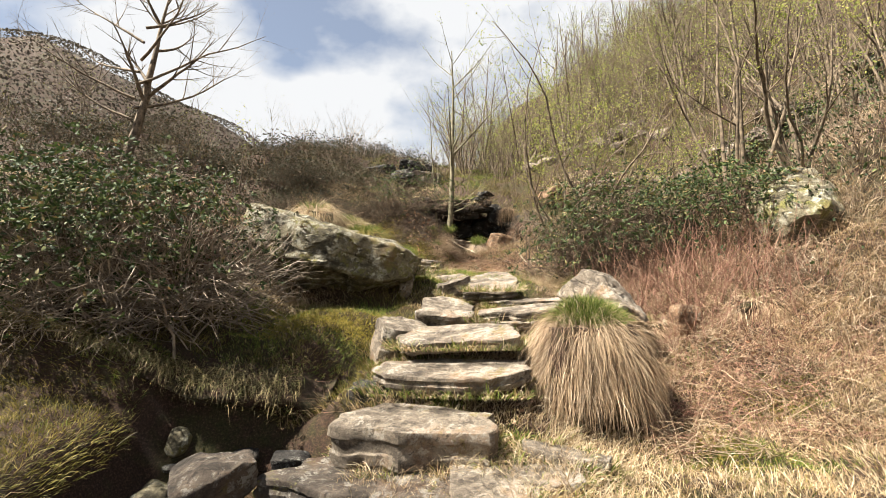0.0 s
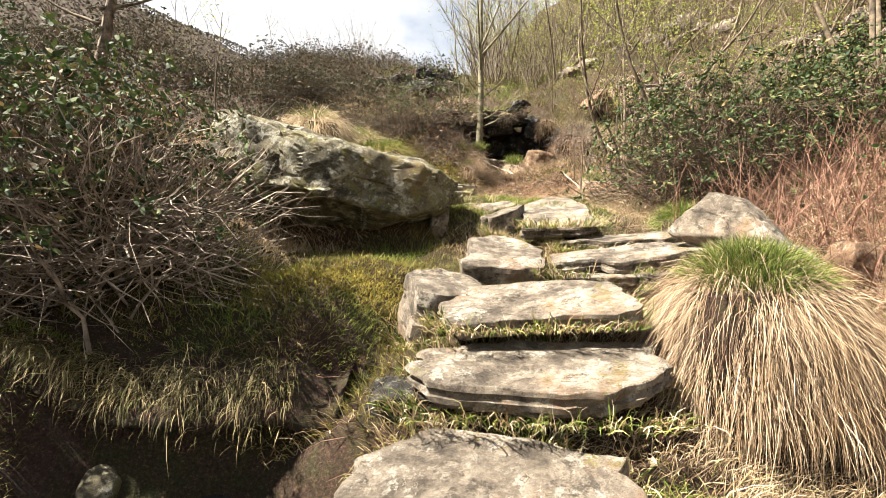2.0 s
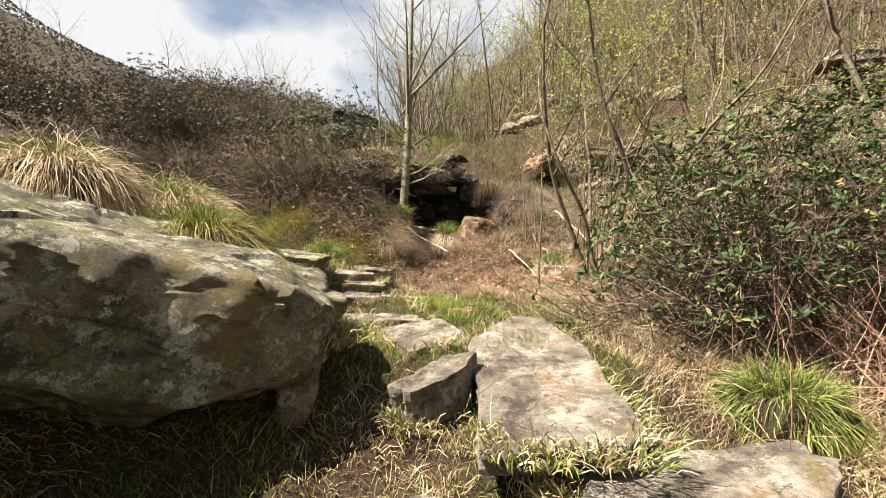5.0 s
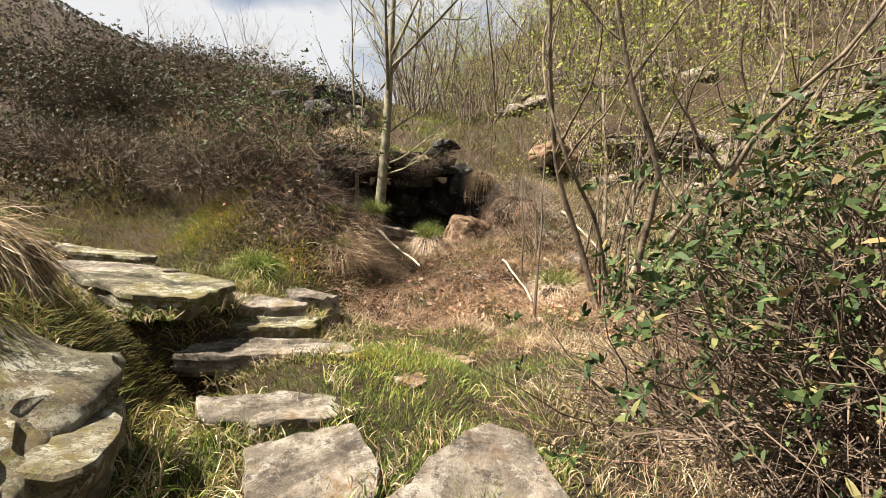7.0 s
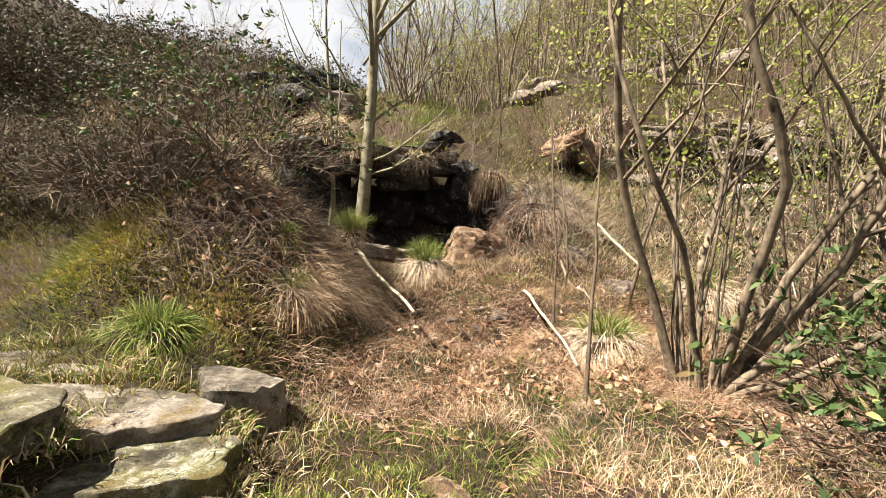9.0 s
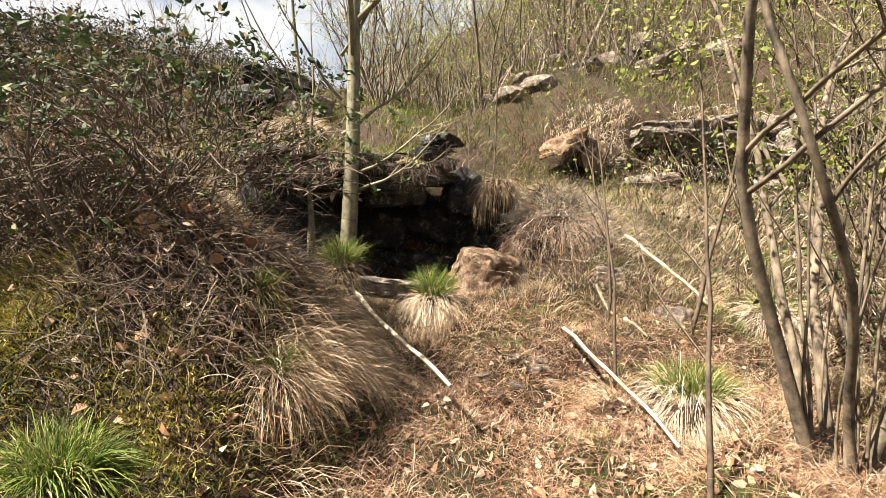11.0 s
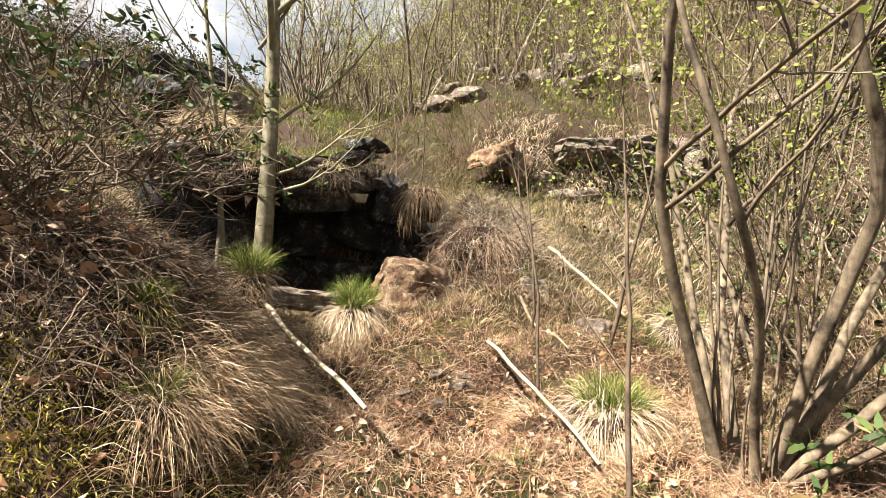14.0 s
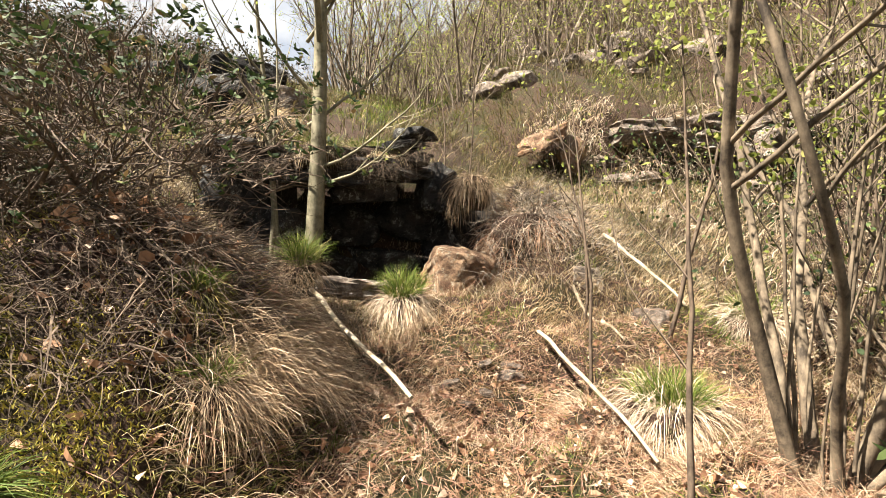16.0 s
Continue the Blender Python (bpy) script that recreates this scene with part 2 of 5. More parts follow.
M_WATER, _n, _l, _b = node_mat("brook_water", 0.08)
_b.inputs["Base Color"].default_value = (0.03, 0.02, 0.012, 1)
_b.inputs["Specular IOR Level"].default_value = 0.5
add_bump(_n, _l, _b, add_noise(_n, _l, 18, 4), 0.15, 0.01)

# ---- shapes ----
rng = np.random.default_rng(7)


def lattice(ix, iy, seed):
    h = (ix.astype(np.int64) * 374761393 + iy.astype(np.int64) * 668265263 + seed * 974711) & 0x7FFFFFFF
    h = ((h ^ (h >> 13)) * 1274126177) & 0x7FFFFFFF
    return ((h ^ (h >> 16)) & 0xFFFF) / 65535.0


def value_noise(x, y, seed=0):
    ix, iy = np.floor(x), np.floor(y)
    fx, fy = x - ix, y - iy
    fx, fy = fx * fx * (3 - 2 * fx), fy * fy * (3 - 2 * fy)
    a, b = lattice(ix, iy, seed), lattice(ix + 1, iy, seed)
    c, d = lattice(ix, iy + 1, seed), lattice(ix + 1, iy + 1, seed)
    return (a + (b - a) * fx) * (1 - fy) + (c + (d - c) * fx) * fy


def ramp01(a, b, v):
    t = np.clip((v - a) / (b - a), 0, 1)
    return t * t * (3 - 2 * t)


def bell(x, y, cx, cy, sx, sy):
    return np.exp(-((x - cx) / sx) ** 2 - ((y - cy) / sy) ** 2)


def height(x, y):
    """The lie of the land: a stepped path up the middle, a bank and heath hill to one side, a steep wooded slope to the other."""
    x, y = np.asarray(x, float), np.asarray(y, float)
    mid = np.interp(y, (-60, -6, 0, 3, 3.6, 4.2, 4.8, 5.4, 6.2, 7, 8.3, 9.3, 10.5, 11.5, 12.5, 13.5, 14.5, 15.2, 16.5, 16.9, 18, 20, 24, 30, 45, 80, 200),
                    (-7, -.6, 0, 0, .0, .18, .45, .75, 1.0, 1.2, 1.65, 1.8, 1.85, 1.9, 2.02, 2.2, 2.8, 2.72, 2.72, 4.4, 4.9, 6.0, 7.4, 8.6, 11.5, 17, 30))
    left = np.interp(y, (-60, -6, 2.5, 4.3, 4.75, 5.5, 6.5, 7.3, 8.0, 9, 10, 11, 12, 12.6, 13.2, 14, 15, 16, 18, 20, 24, 28, 40, 80, 200),
                     (-7, -.6, -.35, -.30, .55, .95, 1.15, 1.3, 2.15, 2.4, 2.3, 2.25, 2.3, 2.45, 2.72, 3.2, 3.8, 4.35, 5.2, 6.1, 7.6, 8.2, 8.2, 8.6, 12))
    side = np.interp(y, (-60, -6, 0, 4, 5, 6, 7, 8, 9, 10, 12, 13, 14, 15, 16, 17, 18, 20, 24, 30, 45, 80, 200),
                     (-7, -.6, 0, .02, .22, .75, 1.15, 1.5, 1.7, 1.85, 1.95, 2.2, 2.65, 3.2, 3.8, 4.2, 4.7, 6.2, 8.4, 11.5, 18, 30, 60))
    left = left + 0.26 * np.clip(-x - 2.2, 0, 14) * ramp01(4, 8, y) * (1 - ramp01(15, 26, y)) * 0.9
    left = left + 0.5 * ramp01(-2.0, -4.5, x) * (1 - ramp01(6, 9, y)) * ramp01(2, 4.6, y)
    brow = np.interp(y, (0, 8, 13, 17, 19, 26), (3.0, 3.0, 4.6, 8.5, 8.0, 5.0))
    side = side + np.minimum(0.5 * np.clip(x - brow, 0, None) + 0.02 * np.clip(x - brow, 0, 6) ** 2, 70) * (0.35 + 0.65 * ramp01(3, 10, y))
    edge = np.interp(y, (3, 6.5, 8, 9.6, 10.4, 11.5, 12.5, 13.2, 14, 14.8, 16), (-1.0, -.75, -.95, -1.1, -.75, -.5, -.1, .0, .0, -.6, -1.3))
    soft = np.interp(y, (12, 13, 14, 15, 18, 24, 40), (0.32, .5, .5, .32, 1.4, 3.5, 8.0))
    z = left + (mid - left) * ramp01(-1, 1, (x - edge) / soft)
    right = np.interp(y, (0, 8, 12, 14, 18, 24, 32, 45), (1.0, 1.2, 2.4, 2.3, 2.4, 4.0, 8.0, 15.0))
    z = z + (side - z) * ramp01(-0.35, 0.45, (x - right) / np.interp(y, (16, 24, 45), (1, 4, 10)))
    z = z + 1.02 * bell(x, y, -1.05, 12.95, 1.0, 0.78)
    line = np.interp(x, (3.5, 8, 12, 16), (18.0, 17.4, 15.4, 12.5))
    z = z + 1.15 * ramp01(-0.25, 0.45, y - line) * ramp01(3.0, 5.0, x) * (1 - ramp01(2.0, 9.0, y - line))
    z = z + 0.6 * bell(x, y, 2.9, 15.5, 0.75, 0.7) + 0.35 * bell(x, y, -2.5, 8.6, 0.9, 0.5)
    z = z + 0.9 * bell(x, y, -5, 23.5, 5.5, 3.0) - 0.9 * bell(x, y, -2.6, 20.5, 1.6, 1.1)
    z = z + 0.6 * ramp01(-2.45, -2.95, x) * (1 - ramp01(4.4, 5.0, y)) * ramp01(1.5, 3, y)
    brook = np.abs(x - np.interp(y, (2, 3.6, 4.6, 5.6, 6.4, 7.2), (-1.9, -2.0, -1.6, -.95, -.75, -.7)))
    z = z - 0.34 * np.exp(-(brook / 0.35) ** 2) * ramp01(1, 3, y) * (1 - ramp01(6.0, 7.0, y))
    rill = np.abs(x - np.interp(y, (8, 11, 13, 15), (1.0, 1.25, 2.75, 2.3)))
    z = z - 0.12 * np.exp(-(rill / 0.16) ** 2) * ramp01(8, 9, y) * (1 - ramp01(14.5, 15.5, y))
    z = z + ramp01(14.5, 17, y) * (1 - ramp01(27, 32, y)) * (1 - ramp01(-2.5, -0.5, x)) * (1.5 * (value_noise(x * .42, y * .6, 181) - .5) + 0.6 * (value_noise(x * 1.1, y * 1.3, 183) - .5))
    z = z - 0.32 * bell(x, y, -1.25, 12.08, 0.6, 0.16)
    z = z - 0.42 * bell(x, y, -0.98, 9.9, 0.45, 0.4)
    rough = bell(x, y, 1.8, 13.3, 1.9, 1.5)
    z = z + rough * (0.30 * (value_noise(x * 2.4, y * 2.4, 161) - .5) + 0.16 * (value_noise(x * 5.2, y * 5.2, 163) - .5))
    far = ramp01(35, 110, np.hypot(x, y))
    z = z + far * 62 * np.exp(-((x + 115) / 46) ** 2 - ((y - 130) / 60) ** 2)
    z = z + far * 26 * np.exp(-((x + 62) / 28) ** 2 - ((y - 160) / 50) ** 2)
    near = 1 - ramp01(20, 60, np.hypot(x, y - 8))
    z = z + near * (0.16 * (value_noise(x * 1.1, y * 1.1, 3) - .5) + 0.10 * (value_noise(x * 3.3, y * 3.3, 5) - .5) + 0.045 * (value_noise(x * 9, y * 9, 8) - .5))
    return z + (1 - near) * 3 * (value_noise(x * .06, y * .06, 11) - .5)


def arrays_mesh(name, verts, faces, mat, smooth=False):
    """A mesh from arrays of corners and of faces that all have as many corners."""
    me = bpy.data.meshes.new(name)
    verts, faces = np.asarray(verts, np.float32).reshape(-1, 3), np.asarray(faces, np.int32)
    k = faces.shape[1]
    me.vertices.add(len(verts))
    me.vertices.foreach_set("co", verts.ravel())
    me.loops.add(faces.size)
    me.loops.foreach_set("vertex_index", faces.ravel())
    me.polygons.add(len(faces))
    me.polygons.foreach_set("loop_start", np.arange(0, faces.size, k, dtype=np.int32))
    me.polygons.foreach_set("use_smooth", np.full(len(faces), smooth))
    me.materials.append(mat)
    me.update(calc_edges=True)
    return me


def part(name, me, parent, label=""):
    ob = new(name, me)
    ob.parent = parent
    return tagged(ob, label)


def stretched(lo, hi, step, far_lo, far_hi, growth=1.22):
    core = list(np.arange(lo, hi, step))
    for sign, at, end in ((1, core[-1], far_hi), (-1, core[0], far_lo)):
        s = step
        while sign * (end - at) > 0:
            s *= growth
            at += sign * s
            core.append(at)
    return np.array(sorted(core))


gx, gy = stretched(-4.5, 6.0, 0.07, -900, 900), stretched(2.5, 18.0, 0.07, -600, 1500)
GX, GY = np.meshgrid(gx, gy)
nx, ny = len(gx), len(gy)
idx = np.arange(nx * ny).reshape(ny, nx)
quads = np.stack([idx[:-1, :-1], idx[:-1, 1:], idx[1:, 1:], idx[1:, :-1]], -1).reshape(-1, 4)
ground = new("ground", arrays_mesh("ground", np.stack([GX, GY, height(GX, GY)], -1), quads, M_GROUND, True))
tagged(ground, "hillside of mossy turf, dry grass and dead leaves", "ground", kind="structure")


def unit_rows(v):
    return v / np.linalg.norm(v, axis=1, keepdims=True)


def rock_mesh(name, size, mat, seed, cuts=9, boxy=0.45, rough=0.05, sub=4, keep_top=False, strata=0.0, planes=()):
    """An angular stone: a rounded block, cut by planes, then roughened."""
    r = np.random.default_rng(seed)
    bm = bmesh.new()
    bmesh.ops.create_icosphere(bm, subdivisions=sub, radius=1.0)
    ray = unit_rows(np.array([v.co[:] for v in bm.verts]))
    faces = [(1, 0, 0, 1), (-1, 0, 0, 1), (0, 1, 0, 1), (0, -1, 0, 1), (0, 0, 1, 1), (0, 0, -1, 1)]
    for _ in range(cuts):
        d = r.normal(size=3)
        if keep_top:
            d[2] *= 0.25
        faces.append((*d, r.uniform(0.8, 1.15)))
    faces += list(planes)
    near = np.array([np.clip(ray @ (np.array(f[:3]) / np.linalg.norm(f[:3])), 0, None) / f[3] for f in faces])
    sharp = min(16.0 / boxy, 60.0)
    co = ray / ((near ** sharp).sum(0) ** (1 / sharp))[:, None]
    co *= np.array(size) / 2
    if strata > 0:
        band = np.round(co[:, 2] / strata)
        co[:, :2] *= (1 + 0.10 * (lattice(band, band * 0 + seed, 3) - .5))[:, None]
    big = max(size)
    for v, c in zip(bm.verts, co):
        p = Vector(c)
        q = p * (2.6 / big) + Vector((seed * 3.1, seed * 1.7, 0))
        fine = p * (11.0 / big) + Vector((seed, 0, seed))
        lift = noise.fractal(q, 0.8, 2.0, 4) * rough * big * 0.5 + noise.noise(fine) * rough * big * 0.13
        ridge = abs(noise.noise(p * (5.0 / big) + Vector((0, seed * 2.3, seed)))) - 0.22
        lift += ridge * rough * big * 0.45 + noise.noise(p * (24.0 / big)) * rough * big * 0.06
        gaps, cells = noise.voronoi(p * (4.5 / big) + Vector((seed, seed * 0.7, 0)))
        lift += (noise.cell(cells[0] * 7.3) - 0.5) * rough * big * 0.30 - max(0.0, 0.10 - (gaps[1] - gaps[0])) * rough * big * 1.1
        gaps, cells = noise.voronoi(p * (13.0 / big) + Vector((0, seed * 0.7, seed)))
        lift += (noise.cell(cells[0] * 7.3) - 0.5) * rough * big * 0.24
        v.co = p + v.co.normalized() * lift * (0.5 if keep_top and v.co.z > 0.8 else 1)
    me = bpy.data.meshes.new(name)
    bm.to_mesh(me)
    bm.free()
    me.polygons.foreach_set("use_smooth", np.full(len(me.polygons), True))
    me.set_sharp_from_angle(angle=radians(32))
    me.materials.append(mat)
    return me


def stone(name, at, size, turn, mat, seed, label, category="rock", group="", **kw):
    ob = new(name, rock_mesh(name, size, mat, seed, **kw))
    ob.matrix_world = pose(*at, *turn)
    return tagged(ob, label, category, group)


def slab_mesh(name, size, mat, seed, wedge=0.0):
    """A flagstone: an uneven many-cornered sheet of split rock with broken, layered edges."""
    r = np.random.default_rng(seed)
    n = 72
    a = np.arange(n) * 2 * math.pi / n
    ca, sa = np.cos(a), np.sin(a)
    reach = 1 / np.maximum(np.abs(ca), np.abs(sa))
    for _ in range(6):
        t = r.uniform(0, 2 * math.pi)
        d = r.uniform(0.86, 1.12)
        c = np.cos(a - t)
        reach = np.where(c > 0.2, np.minimum(reach, d / np.maximum(c, 0.2)), reach)
    jag = np.interp(a, np.linspace(0, 2 * math.pi, 24), np.append(r.normal(0, 0.06, 23), 0))
    reach = reach * (1 + jag)
    w, d, h = size[0] / 2, size[1] / 2, size[2]
    verts, rings = [], []
    top = lambda x, y: 0.5 * h + 0.012 * noise.noise((x * 3 + seed, y * 3, 0)) + 0.006 * noise.noise((x * 11, y * 11 + seed, 3)) + 0.008 * abs(noise.noise((x * 6, y * 4, seed))) + 0.010 * math.floor(2.6 * noise.noise((x * 1.9 + seed, y * 2.6, 5)) + 1.3 * noise.noise((x * 6, y * 6, seed)) * 0.5 + 0.5) - wedge * (y / d) * h
    for s, drop, out in tuple((0.054 * k, 0, 0) for k in range(18)) + ((0.975, 0.0, 0), (0.992, 0.04, 0), (1.0, 0.22, 1), (0.965, 0.27, 1), (0.97, 0.5, 1), (1.0, 0.54, 1), (0.985, 0.76, 1), (0.94, 0.80, 1), (0.9, 1.0, 1)):
        ring = []
        for k in range(n):
            wob = 1 + (0.05 * noise.noise((ca[k] * 4 + seed, sa[k] * 4, drop * 9)) if out else 0)
            x, y = ca[k] * reach[k] * s * w * wob, sa[k] * reach[k] * s * d * wob
            ring.append(len(verts))
            verts.append((x, y, top(x, y) - drop * h * (1 + 0.12 * noise.noise((ca[k] * 6, sa[k] * 6, seed)))))
        rings.append(ring)
    quad = [(p[k], p[(k + 1) % n], q[(k + 1) % n], q[k]) for p, q in zip(rings[:-1], rings[1:]) for k in range(n)]
    quad = [(q[0], q[3], q[2], q[1]) for q in quad]
    me = arrays_mesh(name, verts, quad, mat, True)
    me.set_sharp_from_angle(angle=radians(28))
    return me


EDGES = []


def slab(name, at, size, turn, mat, seed, label, category="stone", group="stones of the stepped path", wedge=0.0):
    EDGES.append((at, size, turn[2]))
    ob = new(name, slab_mesh(name, size, mat, seed, wedge))
    ob.matrix_world = pose(*at, *turn)
    return tagged(ob, label, category, group)


# the stepped path: centre, size and turn of each flagstone
STEP_LABEL = "flat grey step stone with pale lichen, set in the turf"
for n, (at, size, turn) in enumerate((
        ((-0.55, 3.95, -0.02), (1.65, 0.95, 0.20), (3, 1, 6)),
        ((0.32, 3.62, 0.02), (0.62, 0.75, 0.20), (3, -2, 20)),
        ((0.78, 3.80, 0.05), (0.55, 0.62, 0.22), (3, -2, -15)),
        ((-0.28, 4.20, 0.24), (1.30, 0.66, 0.40), (6, 1, -3)),
        ((0.07, 4.78, 0.67), (1.46, 0.76, 0.16), (6, 1, -6)),
        ((0.16, 5.34, 0.99), (1.32, 0.76, 0.12), (10, -4, 4)),
        ((1.10, 6.22, 1.21), (1.40, 0.62, 0.13), (5, -4, 6)),
        ((0.78, 5.98, 1.07), (0.62, 0.4, 0.11), (4, -3, 5)),
        ((1.45, 6.0, 1.10), (0.75, 0.4, 0.12), (4, -4, 9)),
        ((0.05, 6.42, 1.17), (0.78, 0.80, 0.26), (14, 9, -15)),
        ((0.80, 7.95, 1.60), (0.82, 2.0, 0.14), (11, 0, -7)),
        ((0.20, 7.80, 1.55), (0.62, 0.24, 0.26), (4, -12, 38)),
        ((-0.55, 5.80, 0.88), (0.62, 0.66, 0.5), (14, 9, 25)),
        ((1.30, 6.95, 1.32), (1.25, 0.55, 0.10), (4, -3, 3)),
        ((0.18, 8.7, 1.70), (0.55, 0.62, 0.12), (8, -4, 20)))):
    slab("step_stone", at, size, turn, M_STEP if n else M_DAMPSHADESTEP, 20 + n, STEP_LABEL if n else "damp dark flagstone at the edge of the brook, with shade in its colour")

stone("boulder", (-1.78, 7.62, 2.06), (2.75, 1.6, 1.12), (3, 12, 17), M_BOULDER, 4, "large overhanging boulder of lichened stone beside the steps", "boulder", cuts=0, boxy=.27, rough=0.036, sub=6, planes=((0.1, -0.25, 0.96, 0.86), (0.12, -1.0, 0.22, 0.86), (0.8, -0.2, -0.62, 0.88), (0.62, -0.15, 0.8, 1.06), (-0.1, -0.6, -0.8, 0.86), (0.55, -0.75, 0.1, 1.0), (-0.75, -0.35, -0.55, 0.95), (-0.35, -0.9, 0.15, 0.97)))
slab("rock", (-1.12, 8.3, 2.06), (1.3, 1.2, 0.34), (4, 12, 14), M_BOULDER, 48, "lichened flat nose of rock beside the boulder", "rock", "flat rocks of the bank")
stone("rock", (1.98, 6.14, 1.47), (0.98, 0.6, 0.46), (6, 19, -25), M_STEP, 51, "pale angular rock with white lichen beside the steps", cuts=6, boxy=.4, rough=.035, sub=5, planes=((-0.3, -0.75, 0.6, 0.7), (0.75, -0.1, 0.65, 0.62), (-0.8, 0.1, 0.2, 0.8)))
stone("rock", (2.1, 5.75, 1.22), (0.6, 0.5, 0.3), (0, 5, 15), M_STEP, 52, "pale rock half sunk in turf", cuts=10, boxy=.6)
stone("rock", (3.15, 6.4, 1.05), (0.42, 0.32, 0.5), (0, 0, 20), M_REDROCK, 53, "orange-brown rock among dead bracken", cuts=8)
stone("rock", (6.4, 8.7, 3.35), (1.3, 1.0, 0.8), (10, -10, 40), M_BOULDER, 70, "mossy grey rock on the side slope", cuts=8)
stone("rock", (5.75, 7.6, 2.72), (1.7, 1.2, 0.95), (25, -12, 20), M_BOULDER, 54, "grey rock outcrop with yellow moss", cuts=8)
stone("rock", (-1.75, 3.75, 0.02), (0.6, 0.5, 0.45), (0, 0, 30), M_DAMPSHADESTEP, 55, "dark rounded rock by the brook", cuts=6)
stone("rock", (-0.75, 4.95, 0.45), (0.5, 0.45, 0.3), (5, 0, 10), M_DARKROCK, 56, "wet dark rock in the brook", cuts=7)
stone("rock", (-1.35, 4.35, 0.0), (0.32, 0.28, 0.2), (5, 0, 10), M_DARKROCK, 57, "small wet stone in the brook", cuts=7)
slab("rock", (0.95, 3.95, 0.10), (0.7, 0.3, 0.25), (0, 6, -22), M_STEP, 58, "flat stone with yellow moss", "rock", "flat rocks of the bank")
stone("rock", (-0.62, 7.75, 1.55), (0.22, 0.2, 0.5), (10, 12, 0), M_STEP, 59, "upright pale stone under the boulder", cuts=7)
slab("rock", (-1.3, 10.35, 2.34), (0.9, 0.9, 0.17), (4, 8, -8), M_BOULDER, 60, "overhanging flat rock with dry grass on top", "rock", "flat rocks of the bank")
slab("rock", (-2.1, 10.9, 2.38), (1.2, 0.7, 0.22), (2, 4, 5), M_STEP, 61, "flat pale rock slab in the bank", "rock", "flat rocks of the bank")
slab("rock", (-0.62, 10.7, 2.00), (0.95, 0.5, 0.16), (2, 3, 8), M_BOULDER, 62, "flat shaded slab in the bank", "rock", "flat rocks of the bank")
stone("rock", (-0.30, 11.55, 2.04), (0.55, 0.48, 0.42), (3, 4, 25), M_STEP, 63, "block of grey stone beside the path", "rock", "flat rocks of the bank", cuts=8, boxy=.5, sub=4)
slab("rock", (-0.92, 11.0, 2.15), (1.25, 0.62, 0.15), (4, 4, 18), M_STEP, 64, "flat slab beside the grassy path", "rock", "flat rocks of the bank")
slab("rock", (-0.42, 10.35, 1.88), (1.15, 0.62, 0.15), (2, 3, 12), M_STEP, 65, "flat slab sunk in the grass", "rock", "flat rocks of the bank")
stone("rock", (0.62, 9.9, 1.80), (0.36, 0.24, 0.09), (2, 3, -40), M_REDROCK, 66, "small brown stone in the grass", cuts=8, boxy=.45)

# added dark layer that paints the shadow below the overhanging rock
slab("rock", (-1.45, 10.5, 2.16), (0.9, 0.7, 0.2), (3, 4, 10), M_DARKROCK, 69, "dark layered rock under a flat slab, painting the gap's shade", "rock", "flat rocks of the bank")
slab("rock", (-2.6, 11.75, 2.52), (1.2, 0.6, 0.16), (3, 4, -6), M_BOULDER, 71, "flat mossy slab in the bank", "rock", "flat rocks of the bank")
slab("rock", (-3.3, 11.3, 2.62), (1.1, 0.6, 0.18), (3, 4, 12), M_STEP, 72, "flat pale slab in the bank", "rock", "flat rocks of the bank")
slab("rock", (-1.5, 11.55, 2.25), (1.0, 0.4, 0.15), (3, 3, 10), M_STEP, 67, "flat pale slab at the foot of the mound", "rock", "flat rocks of the bank")
slab("rock", (-0.15, 9.35, 1.75), (0.75, 0.45, 0.12), (3, 3, 25), M_STEP, 68, "flat slab sunk in the grass", "rock", "flat rocks of the bank")

for n, (at, size, turn) in enumerate((((-0.75, 20.0, 6.25), (1.3, 0.9, 0.8), (0, 8, 12)), ((-1.7, 19.8, 6.2), (1.2, 0.9, 0.7), (0, -5, -10)), ((-1.2, 20.2, 6.75), (1.4, 0.9, 0.5), (0, 6, 5)), ((-2.7, 20.0, 6.6), (1.3, 0.9, 0.5), (0, -4, 15)))):
    stone("rock", at, size, turn, M_DARKROCK if n else M_LEDGE, 195 + n, "dark outcrop rock on the heath hill", "rock", "outcrop of the heath hill", cuts=9, boxy=.4, rough=.06, strata=.12)

